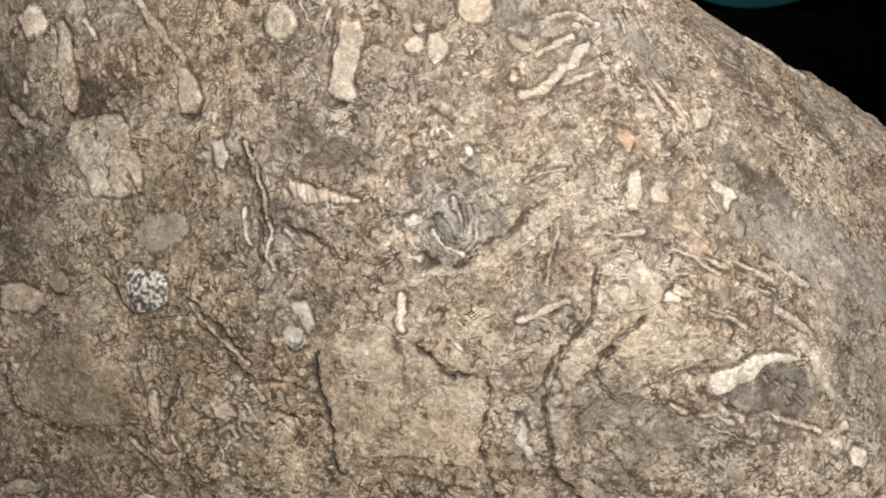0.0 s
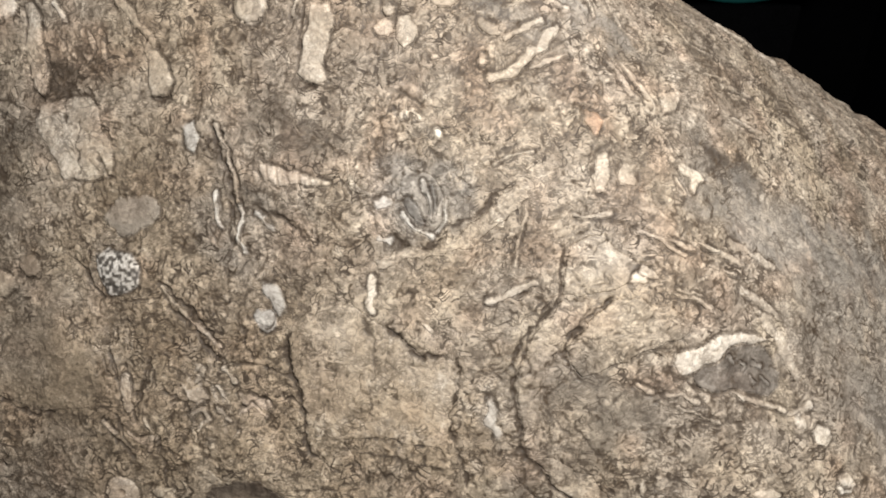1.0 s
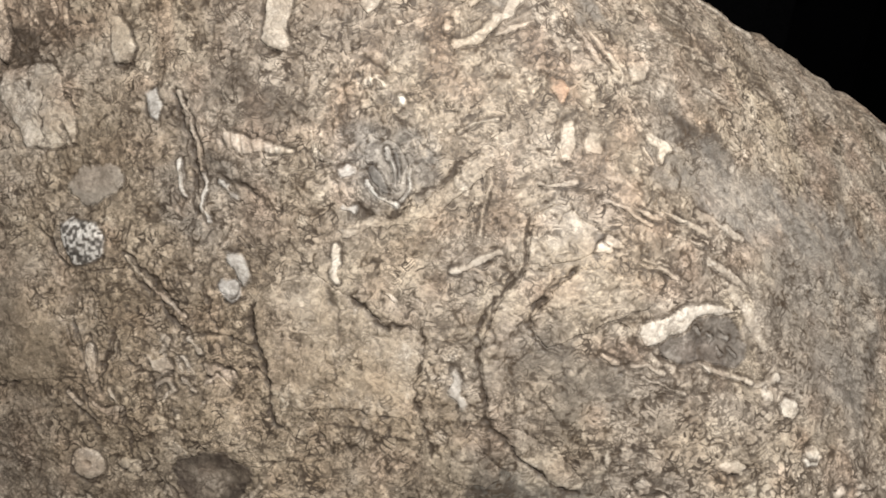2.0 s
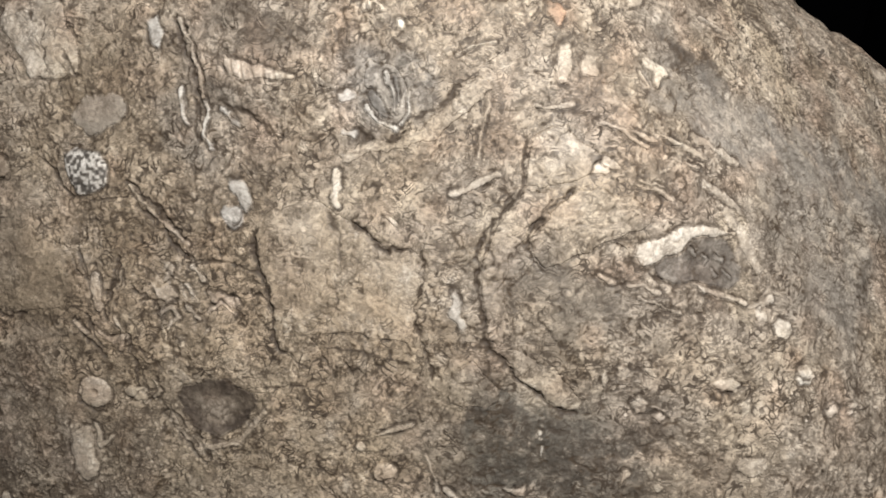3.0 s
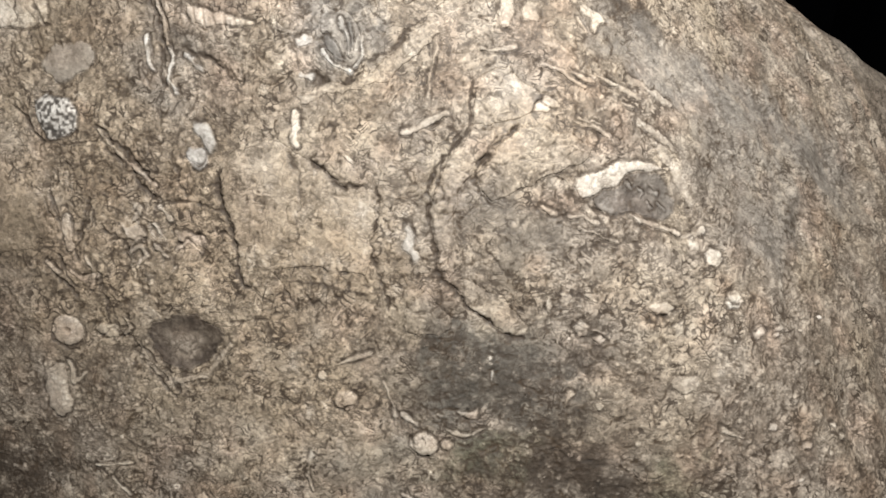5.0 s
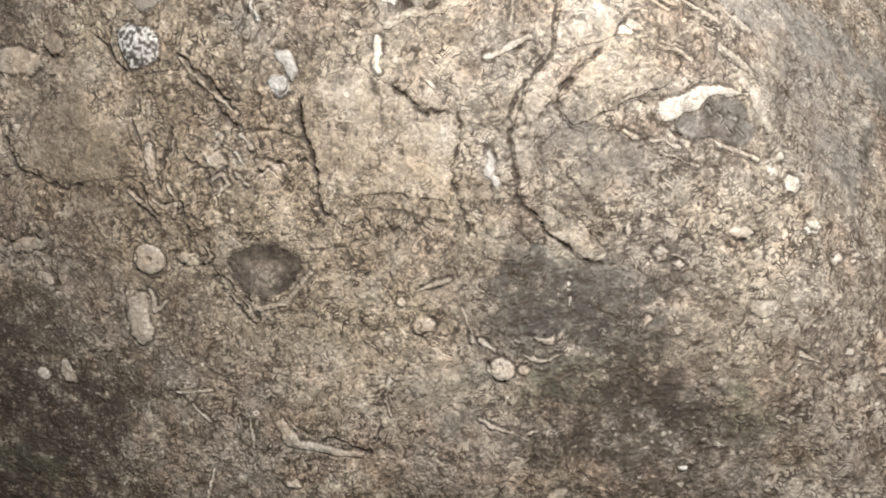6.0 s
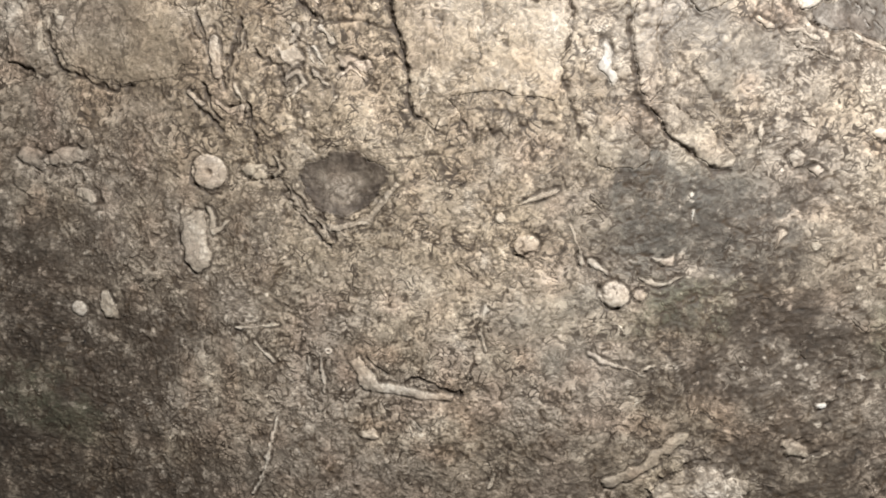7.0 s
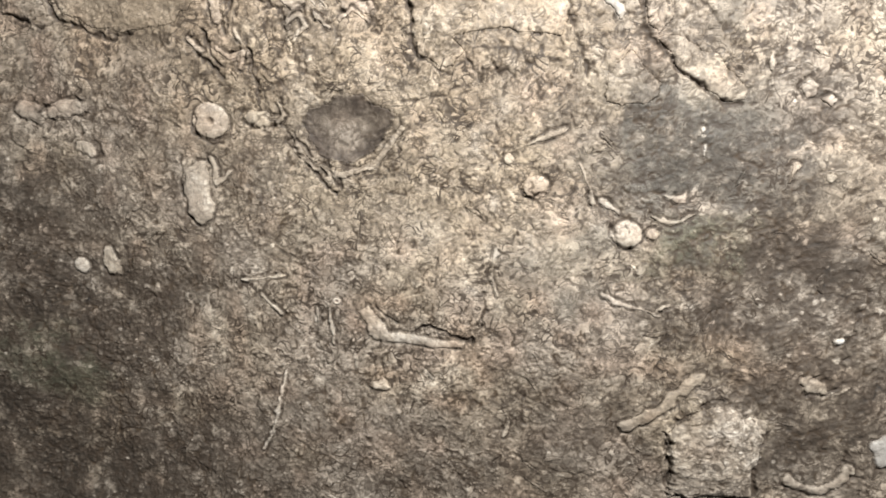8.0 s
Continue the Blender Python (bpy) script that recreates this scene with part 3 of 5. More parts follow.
crack([(-110.4, -19.5), (-111.8, -22.3), (-108.8, -24.4)], 0.50, 0.60)
crack([(-96.8, -22.7), (-93.3, -21.6)], 0.50, 0.60)
crack([(-72.3, -26.3), (-72.7, -29.0), (-73.3, -34.1), (-72.9, -38.1), (-71.2, -40.4), (-68.3, -40.6)], 0.65, 0.70)
crack([(-57.7, -21.2), (-54.9, -19.1), (-51.4, -18.6)], 0.50, 0.60)
crack([(-50.3, -23.8), (-46.9, -28.1), (-43.8, -31.3), (-41.3, -34.0)], 0.60, 0.70)
crack([(-46.7, -26.8), (-42.5, -29.2), (-40.4, -32.6)], 0.50, 0.60)
crack([(-35.3, -55.6), (-32.7, -58.3), (-31.4, -59.1)], 0.65, 0.70)
crack([(-27.8, -60.4), (-25.0, -59.3), (-21.8, -60.6), (-19.2, -62.3), (-16.5, -61.5)], 0.70, 0.80)
crack([(-14.2, -52.4), (-13.9, -55.2), (-15.3, -59.1)], 0.65, 0.70)
crack([(16.9, -76.9), (17.9, -80.5), (18.3, -85.1), (17.7, -90.9)], 0.75, 0.80)
crack([(35.6, -74.9), (34.2, -77.2), (33.2, -80.1), (32.4, -83.6), (33.1, -89.0)], 1.00, 0.90)
crack([(19.7, -74.7), (23.4, -71.9), (24.8, -70.3), (28.0, -70.9)], 0.70, 0.70)
crack([(48.4, -51.0), (47.0, -53.9), (46.5, -57.9), (45.5, -62.0), (45.3, -64.6), (44.6, -67.2), (42.1, -68.7)], 0.65, 0.70)
crack([(39.9, -67.6), (40.2, -66.0), (42.3, -64.3), (43.5, -64.2)], 0.55, 0.60)
crack([(46.7, -78.7), (47.5, -83.0), (50.2, -83.8)], 0.50, 0.60)
crack([(-7.1, -31.3), (-6.9, -33.8), (-4.9, -34.5), (-3.0, -33.3)], 0.70, 0.80)
crack([(4.1, -33.3), (4.6, -34.8), (6.5, -37.3)], 0.45, 0.50)
crack([(8.1, -39.2), (8.8, -42.7), (10.9, -43.6)], 0.60, 0.70)
scratch([(10.4, -38.7), (10.8, -40.2)], 0.30, 0.70)
outline("stone_block", [(-94.1, 10.1), (-86.4, 14.0), (-74.4, 14.4), (-66.2, 9.8), (-63.5, 3.4), (-69.3, -1.9), (-80.1, -3.3), (-88.1, -1.1), (-93.9, 1.3), (-95.3, 5.7)], tone=0.5, h=0.21, keep=0.85, joint=0.15, ragged=0.6, cover=0.36, clean=0.1, label='rounded grey-tan block of limestone')
outline("stone_block", [(-104.4, 15.0), (-99.6, 17.0), (-96.9, 13.5), (-97.7, 6.9), (-96.8, 1.2), (-102.1, 0.2), (-107.5, 2.4)], tone=0.48, h=0.18, keep=0.85, joint=0.15, ragged=0.6, cover=0.6)
outline("stone_block", [(6.7, -15.1), (8.1, -12.0), (10.9, -10.0), (14.6, -13.8), (16.5, -15.7), (13.7, -18.7), (10.0, -18.9), (7.2, -18.1)], tone=0.55, h=0.15, keep=0.85, joint=0.15, ragged=0.6, cover=0.6)
outline("shell_plate", [(-94.9, 25.8), (-89.2, 26.2), (-84.7, 23.9), (-84.4, 21.7), (-87.4, 20.0), (-93.0, 20.5), (-95.8, 21.3)], tone=0.55, h=0.25, keep=0.3)
outline("ribbed_fossil", [(-31.3, 41.0), (-29.5, 41.5), (-26.0, 40.2), (-22.1, 38.8), (-18.3, 37.7), (-18.8, 36.6), (-23.2, 37.1), (-27.7, 37.4), (-30.2, 38.6)], tone=0.66, h=0.35, keep=0.2, ribs=7, label='pale ribbed fossil stem with cross segments')
outline("shell_rib", [(13.1, 35.9), (13.6, 33.8), (10.6, 30.5), (5.9, 27.1), (1.1, 25.5), (-5.3, 24.4), (-10.9, 23.2), (-11.7, 25.0), (-7.1, 26.2), (-1.6, 26.9), (2.9, 29.0), (7.2, 32.3), (9.7, 35.2)], tone=0.6, h=0.14, keep=0.7, joint=0.12, cover=0.62, calm=0.4, ragged=0.9, label='pale tan curved rib of shell')
outline("shell_rim", [(-50.7, -23.9), (-49.1, -22.7), (-46.0, -27.2), (-40.2, -29.7), (-34.1, -27.7), (-27.9, -20.9), (-26.9, -21.8), (-33.0, -29.1), (-39.7, -31.3), (-46.8, -29.0)], tone=0.54, h=0.18, keep=0.4, joint=0.25, cover=0.7, label='pale curved rim below the dark crystal patch')
outline("shell_plate", [(-39.2, -56.9), (-37.0, -55.4), (-33.9, -59.0), (-32.9, -61.0), (-29.6, -60.8), (-23.0, -61.8), (-18.1, -61.9), (-18.7, -63.5), (-25.3, -63.6), (-32.0, -63.2), (-36.5, -62.6)], tone=0.6, h=0.3, keep=0.3, joint=0.5)
disc(-30.9, 65.4, 3.08, ring=0.62)
disc(0.1, 64.9, 2.89)
disc(-81.0, 26.0, 2.51, tone=0.35)
disc(-65.2, -19.7, 3.8, h=0.35, pit=0.2)
disc(-4.6, -32.4, 2.39)
disc(10.5, -40.7, 2.66, tone=0.70)
disc(-99.5, -49.4, 1.95, tone=0.75)
disc(-43.2, -55.1, 0.94, pit=0.45, tone=0.8)
disc(14.8, -40.6, 1.24)
crack([(-51.0, 18.2), (-47.3, 14.1), (-44.2, 10.5), (-42.1, 8.5), (-39.9, 7.1), (-35.5, 6.8), (-31.1, 6.2), (-27.3, 5.0)], 0.70, 0.80)
crack([(-64.3, 10.0), (-62.4, 5.6), (-62.4, 2.3)], 0.60, 0.80)
crack([(-55.2, 7.9), (-55.6, 4.6), (-57.5, 1.3), (-59.8, -3.8)], 0.90, 0.90)
crack([(-54.5, 3.6), (-56.9, -0.9)], 0.50, 0.70)
crack([(-53.4, 2.5), (-50.6, 0.4), (-47.8, -1.7)], 0.65, 0.80)
crack([(-64.3, -3.3), (-62.9, -7.9), (-61.3, -10.1)], 0.85, 0.80)
crack([(-55.6, -5.3), (-55.4, -8.7), (-54.8, -14.4)], 0.75, 0.80)
crack([(-38.2, 0.7), (-37.0, -1.4)], 0.50, 0.70)
crack([(-43.1, -1.6), (-40.9, -3.1), (-39.1, -2.5)], 0.50, 0.70)
crack([(-36.0, 14.0), (-35.7, 11.0), (-34.8, 8.0)], 0.60, 0.70)
crack([(-26.8, 13.0), (-27.4, 9.1), (-26.8, 5.6), (-25.4, 2.0)], 0.80, 0.90)
crack([(-68.4, -18.8), (-68.5, -21.8), (-66.4, -23.8), (-63.8, -23.9)], 0.65, 0.80)
crack([(-56.8, -21.0), (-54.3, -21.4), (-51.1, -20.6)], 0.65, 0.80)
crack([(-50.5, -21.1), (-49.0, -25.2), (-45.5, -27.9), (-43.3, -30.0)], 0.75, 0.80)
crack([(-28.3, -19.5), (-27.9, -22.8), (-28.7, -26.3)], 0.50, 0.60)
rod("shell_fragment", [(-61.0, 3.7), (-60.5, -1.9)], 2.60, tone=0.56, h=0.2, keep=0.6)
rod("shell_fragment", [(-47.8, -3.9), (-46.8, -1.1), (-45.1, -0.3)], 1.00, tone=0.66, h=0.2, keep=0.6)
rod("shell_fragment", [(-46.7, 7.1), (-44.7, 5.8), (-45.8, 3.7)], 1.50, tone=0.60, h=0.2, keep=0.6)
rod("shell_fragment", [(-40.3, 5.9), (-38.0, 3.6)], 1.60, tone=0.57, h=0.2, keep=0.6)
rod("shell_fragment", [(-37.1, 0.2), (-32.5, -1.1)], 2.40, tone=0.53, h=0.2, keep=0.6)
rod("shell_fragment", [(-58.6, -8.8), (-55.9, -7.8)], 1.20, tone=0.62, h=0.2, keep=0.6)
rod("shell_fragment", [(-40.1, -8.0), (-38.2, -6.3)], 1.10, tone=0.62, h=0.2, keep=0.6)
outline("shell_plate", [(-48.4, 2.4), (-45.0, 2.9), (-43.8, 0.5), (-46.5, -0.8), (-48.3, 0.8)], tone=0.62, h=0.22)
outline("shell_pebble", [(48.2, -13.2), (49.7, -12.0), (52.5, -11.9), (54.1, -13.3), (53.0, -14.6), (50.6, -14.4)], tone=0.66, h=0.35, keep=0.2, label='smooth pale pebble-shaped shell')
outline("shell_plate", [(53.2, -16.2), (55.4, -15.2), (55.8, -17.8), (53.7, -18.7)], tone=0.6, h=0.2, keep=0.5)
outline("shell_chip", [(64.3, -13.0), (65.8, -11.6), (68.5, -11.7), (69.6, -13.1), (67.5, -14.2), (64.9, -14.2)], tone=0.82, h=0.3)
outline("shell_chip", [(72.5, -19.7), (71.6, -20.1), (70.6, -19.9), (70.1, -19.3), (70.6, -18.7), (71.6, -18.6), (72.5, -19.0)], tone=0.76, h=0.25)
outline("shell_chip", [(77.4, -19.8), (76.7, -20.1), (76.0, -19.9), (75.6, -19.5), (76.0, -19.1), (76.8, -19.0), (77.4, -19.4)], tone=0.85, h=0.25)
outline("shell_chip", [(66.3, -19.8), (65.9, -20.0), (65.4, -19.9), (65.2, -19.6), (65.4, -19.2), (65.9, -19.2), (66.3, -19.4)], tone=0.80, h=0.25)
outline("shell_chip", [(55.7, -11.3), (55.4, -11.6), (54.8, -11.6), (54.6, -11.2), (54.7, -10.7), (55.2, -10.6), (55.7, -10.8)], tone=0.72, h=0.25)
outline("shell_plate", [(61.4, -3.9), (63.6, -2.7), (65.9, -3.6), (66.1, -5.6), (64.1, -6.8), (62.1, -5.8)], tone=0.7, h=0.25, keep=0.4)
outline("shell_plate", [(36.3, -16.3), (37.7, -15.0), (39.0, -16.2), (38.7, -18.2), (37.3, -18.5)], tone=0.6, h=0.22, keep=0.4)
outline("shell_plate", [(39.2, -18.5), (40.8, -17.5), (42.0, -18.8), (41.0, -19.9)], tone=0.62, h=0.22, keep=0.4)
rod("shell_sliver", [(32.0, -10.9), (32.3, -13.2), (32.2, -15.9)], 0.90, tone=0.70, h=0.28)
rod("shell_sliver", [(30.5, 4.2), (32.6, 3.0)], 1.10, tone=0.66, h=0.28)
rod("shell_sliver", [(35.1, 3.1), (37.3, 2.6), (40.0, 1.7)], 1.30, tone=0.68, h=0.28)
rod("shell_sliver", [(36.5, 1.0), (39.1, 0.2), (43.6, -1.6)], 0.90, tone=0.64, h=0.28)
rod("shell_sliver", [(38.2, 37.4), (39.3, 35.1)], 0.90, tone=0.75, h=0.28)
rod("shell_sliver", [(27.8, 57.2), (29.3, 55.3), (31.2, 52.7), (32.7, 51.3)], 1.50, tone=0.64, h=0.28)
rod("shell_sliver", [(30.6, 57.8), (34.1, 54.1), (35.5, 51.3), (35.0, 49.0)], 1.30, tone=0.64, h=0.28)
rod("shell_sliver", [(36.6, 46.3), (37.5, 44.0), (38.1, 42.1)], 0.80, tone=0.62, h=0.28)
rod("shell_sliver", [(40.7, 26.9), (45.1, 25.9), (49.7, 23.9)], 1.20, tone=0.62, h=0.28)
rod("shell_sliver", [(42.6, 23.3), (47.6, 22.3)], 1.00, tone=0.62, h=0.28)
outline("shell_chip", [(38.3, 40.6), (40.1, 41.1), (41.7, 40.3), (44.1, 39.7), (45.0, 38.6), (43.2, 37.7), (41.7, 35.7), (40.6, 35.8), (41.1, 37.9), (39.2, 38.7)], tone=0.74, h=0.22, keep=0.5, ragged=0.4, label='branched white shell chip')
outline("shell_plate", [(37.3, 54.3), (42.1, 56.0), (42.3, 53.7), (40.3, 50.9), (37.4, 49.7)], tone=0.57, h=0.22, keep=0.4)
outline("shell_plate", [(-74.9, 52.4), (-73.3, 54.6), (-68.9, 55.2), (-62.4, 54.6), (-61.0, 53.0), (-60.7, 49.2), (-59.3, 46.2), (-59.8, 41.5), (-64.1, 40.7), (-70.3, 41.1), (-71.6, 44.7), (-73.1, 47.3), (-75.2, 50.4)], tone=0.62, h=0.3, keep=0.5, joint=0.6, ragged=0.5, label='broad pale grey-tan fossil plate with fine cracks')
scratch([(-65.3, 50.6), (-66.2, 45.8), (-66.4, 42.4)], 0.50, 0.70)
scratch([(-67.8, 54.1), (-68.0, 51.3)], 0.40, 0.60)
scratch([(-62.3, 45.5), (-61.6, 42.1)], 0.40, 0.60)
outline("shell_plate", [(-73.9, 70.9), (-72.0, 71.3), (-70.6, 68.8), (-71.2, 64.3), (-70.6, 60.5), (-71.8, 56.4), (-73.7, 56.1), (-75.1, 59.1), (-75.9, 62.1), (-74.3, 65.6)], tone=0.56, h=0.22, keep=0.6, ragged=0.6)
outline("shell_chip", [(-68.2, 70.5), (-67.0, 71.0), (-66.0, 69.2), (-65.6, 67.3), (-67.1, 68.0)], tone=0.78, h=0.25)
outline("shell_plate", [(-51.7, 63.0), (-49.0, 61.8), (-46.5, 58.2), (-45.8, 55.7), (-47.1, 53.6), (-50.4, 53.6), (-51.2, 56.7), (-50.4, 59.3)], tone=0.56, h=0.3, keep=0.4, joint=0.6, ragged=0.5)
rod("shell_fragment", [(-57.0, 72.0), (-54.6, 69.0), (-52.2, 65.9), (-49.0, 62.0)], 2.00, tone=0.57, h=0.25, keep=0.5)
outline("calcite_grain", [(-44.9, 48.7), (-42.7, 49.1), (-41.8, 46.3), (-42.9, 43.9), (-44.8, 45.0)], tone=0.62, h=0.12, grey=1.0)
crack([(-39.5, 48.4), (-38.2, 44.6), (-37.4, 40.9), (-36.8, 36.7), (-36.7, 32.0)], 0.85, 0.90)
crack([(-37.1, 46.8), (-36.0, 41.8), (-35.7, 37.1)], 0.55, 0.70)
rod("shell_sliver", [(-38.4, 47.8), (-36.6, 43.6), (-35.9, 39.9), (-35.6, 35.1)], 1.00, tone=0.62, h=0.25)
rod("calcite_vein", [(-39.8, 37.2), (-39.3, 34.5), (-39.1, 31.4)], 1.10, tone=0.8, h=0.25, grey=0.8)
rod("calcite_vein", [(-35.3, 34.5), (-35.0, 31.9), (-35.8, 29.1), (-34.3, 26.8)], 1.00, tone=0.72, h=0.25, grey=0.8)
crack([(-37.6, 34.9), (-37.5, 31.6), (-36.9, 28.7)], 0.90, 0.70)
rod("shell_fragment", [(-86.9, 58.2), (-84.1, 55.1), (-79.1, 53.9)], 2.30, tone=0.52, h=0.3, keep=0.5)
crack([(-88.6, 57.9), (-85.5, 54.9), (-81.5, 53.3)], 0.80, 0.80)
crack([(-75.3, 59.3), (-74.5, 56.7), (-72.6, 55.0)], 0.95, 0.90)
crack([(-64.2, 40.3), (-64.9, 37.8), (-64.1, 36.2)], 0.60, 0.80)
crack([(-62.1, 42.8), (-59.2, 40.9)], 0.50, 0.60)
crack([(-50.4, 53.4), (-46.9, 53.2)], 0.75, 0.80)
outline("crinoid_stem", [(-20.9, 64.7), (-17.9, 64.8), (-16.9, 62.3), (-17.5, 59.1), (-18.6, 55.1), (-18.2, 52.5), (-20.6, 52.4), (-23.4, 54.0), (-22.3, 58.8), (-21.6, 62.0)], tone=0.66, h=0.4, keep=0.3, ragged=0.4, joint=0.6, label='pale rod-shaped crinoid stem')
crack([(-21.9, 64.5), (-22.4, 61.3), (-23.1, 58.4)], 0.65, 0.70)
crack([(-21.6, 52.7), (-19.1, 51.7)], 0.65, 0.80)
outline("shell_plate", [(-7.7, 58.2), (-7.2, 61.4), (-5.1, 61.6), (-3.7, 59.5), (-4.6, 57.5), (-6.4, 56.3)], tone=0.64, h=0.3, keep=0.3, joint=0.6)
outline("shell_plate", [(-7.5, 59.3), (-8.6, 58.3), (-10.2, 58.5), (-11.1, 59.8), (-10.6, 61.2), (-9.1, 61.6), (-7.7, 60.7)], tone=0.62, h=0.3, keep=0.3, joint=0.6)
outline("crinoid_disc", [(-7.2, 62.0), (-7.9, 61.3), (-9.0, 61.5), (-9.6, 62.4), (-9.3, 63.3), (-8.3, 63.6), (-7.4, 63.0)], tone=0.7, h=0.3, keep=0.2, joint=0.6)
outline("shell_chip", [(6.9, 54.2), (6.4, 53.5), (5.7, 53.6), (5.3, 54.4), (5.5, 55.4), (6.2, 55.8), (6.8, 55.3)], tone=0.68, h=0.2)
rod("shell_sliver", [(7.7, 51.8), (11.7, 53.4), (14.0, 56.2), (16.3, 58.9), (18.3, 61.2)], 1.90, tone=0.68, h=0.28)
rod("shell_sliver", [(10.5, 63.5), (13.3, 65.6), (16.2, 66.3), (20.1, 65.6)], 1.20, tone=0.66, h=0.28)
rod("shell_sliver", [(9.6, 57.7), (12.7, 60.2), (15.5, 62.1)], 1.30, tone=0.64, h=0.28)
rod("shell_sliver", [(6.1, 60.3), (8.7, 58.5)], 1.60, tone=0.60, h=0.28)
rod("shell_sliver", [(-22.6, 66.3), (-23.5, 63.3)], 0.90, tone=0.80, h=0.28)
rod("shell_sliver", [(13.9, 53.5), (16.7, 55.6), (20.0, 56.6)], 1.10, tone=0.62, h=0.28)
crack([(-7.3, 50.7), (-5.1, 49.2), (-3.4, 48.3)], 0.60, 0.80)
outline("shell_chip", [(16.6, -33.7), (18.9, -33.7), (20.5, -32.9), (20.4, -35.1), (18.4, -35.3), (17.2, -34.6)], tone=0.68, h=0.25, joint=0.6)
rod("shell_sliver", [(6.8, -35.0), (8.9, -37.0)], 1.30, tone=0.64, h=0.25)
rod("shell_sliver", [(14.7, -37.7), (17.9, -38.7), (21.6, -37.3)], 0.90, tone=0.60, h=0.25)
rod("shell_sliver", [(22.8, -25.2), (23.1, -27.2)], 0.70, tone=0.86, h=0.25)
rod("shell_sliver", [(35.7, -31.6), (36.5, -28.9)], 1.00, tone=0.66, h=0.25)
rod("shell_sliver", [(6.4, -51.7), (10.4, -53.9), (16.0, -55.1)], 1.20, tone=0.58, h=0.25)
rod("shell_sliver", [(15.1, -54.2), (17.9, -52.9)], 1.00, tone=0.60, h=0.25)
rod("shell_sliver", [(62.5, -34.6), (66.0, -36.5)], 1.20, tone=0.68, h=0.25)
rod("shell_sliver", [(79.2, -54.7), (81.2, -53.3), (85.1, -53.0), (90.3, -54.9), (92.1, -56.9)], 1.20, tone=0.78, h=0.25)
rod("shell_sliver", [(2.7, -28.3), (4.6, -31.8), (5.0, -35.3)], 1.00, tone=0.60, h=0.25)
outline("shell_chip", [(22.9, -22.9), (22.6, -23.4), (22.0, -23.4), (21.7, -22.9), (21.9, -22.3), (22.4, -22.1), (22.8, -22.4)], tone=0.82, h=0.22)
outline("shell_chip", [(42.2, -31.1), (41.7, -31.8), (40.9, -31.7), (40.5, -31.0), (40.6, -30.2), (41.3, -29.9), (42.0, -30.3)], tone=0.80, h=0.22)
outline("shell_chip", [(73.9, -35.6), (73.1, -36.1), (72.1, -36.0), (71.6, -35.3), (72.0, -34.5), (73.0, -34.4), (73.8, -34.9)], tone=0.80, h=0.22)
outline("shell_chip", [(73.8, -19.0), (72.5, -19.6), (71.1, -19.4), (70.4, -18.6), (71.1, -17.7), (72.6, -17.4), (73.8, -18.1)], tone=0.70, h=0.22)
outline("shell_chip", [(78.8, -18.9), (77.7, -19.3), (76.5, -19.2), (76.0, -18.5), (76.6, -17.9), (77.8, -17.7), (78.8, -18.2)], tone=0.72, h=0.22)
outline("shell_chip", [(66.2, -33.9), (65.8, -34.3), (65.2, -34.2), (64.9, -33.8), (65.0, -33.3), (65.6, -33.1), (66.1, -33.4)], tone=0.72, h=0.22)
outline("shell_chip", [(94.3, -18.4), (93.3, -18.7), (92.3, -18.5), (91.9, -18.1), (92.5, -17.6), (93.6, -17.6), (94.4, -17.9)], tone=0.90, h=0.22)
outline("shell_chip", [(88.8, -26.5), (87.8, -26.7), (86.7, -26.5), (86.3, -26.0), (86.9, -25.6), (88.0, -25.5), (88.9, -25.9)], tone=0.80, h=0.22)
outline("shell_chip", [(84.9, -20.0), (84.2, -20.2), (83.3, -20.1), (83.0, -19.7), (83.4, -19.3), (84.3, -19.2), (85.0, -19.5)], tone=0.75, h=0.22)
outline("shell_chip", [(89.0, -37.5), (88.2, -37.8), (87.2, -37.5), (86.8, -37.0), (87.3, -36.6), (88.3, -36.6), (89.1, -37.0)], tone=0.70, h=0.22)
outline("shell_chip", [(81.3, -39.8), (80.4, -40.2), (79.2, -40.0), (78.7, -39.3), (79.2, -38.6), (80.4, -38.5), (81.3, -39.0)], tone=0.66, h=0.22)
outline("shell_chip", [(91.3, -40.0), (90.3, -40.3), (89.1, -40.0), (88.7, -39.4), (89.3, -38.9), (90.5, -38.9), (91.4, -39.4)], tone=0.68, h=0.22)
outline("shell_chip", [(79.6, -31.9), (78.9, -32.2), (78.1, -32.0), (77.7, -31.5), (78.1, -31.1), (78.9, -31.0), (79.6, -31.4)], tone=0.66, h=0.22)
outline("shell_chip", [(65.7, -30.3), (65.3, -30.7), (64.7, -30.6), (64.4, -30.2), (64.6, -29.7), (65.1, -29.5), (65.7, -29.8)], tone=0.68, h=0.22)
outline("shell_chip", [(-8.3, -27.9), (-8.9, -28.6), (-9.8, -28.6), (-10.3, -27.8), (-10.0, -26.9), (-9.1, -26.6), (-8.4, -27.0)], tone=0.64, h=0.22)
outline("shell_chip", [(69.0, -12.5), (67.5, -13.3), (65.8, -13.1), (65.0, -12.1), (65.7, -10.9), (67.6, -10.5), (69.1, -11.3)], tone=0.72, h=0.22)
crack([(-50.3, -22.9), (-48.1, -26.7), (-44.5, -30.4), (-41.5, -34.2)], 0.60, 0.70)
crack([(-49.5, -21.9), (-46.0, -26.3), (-42.3, -28.5), (-37.0, -28.7), (-31.8, -27.3)], 0.50, 0.60)
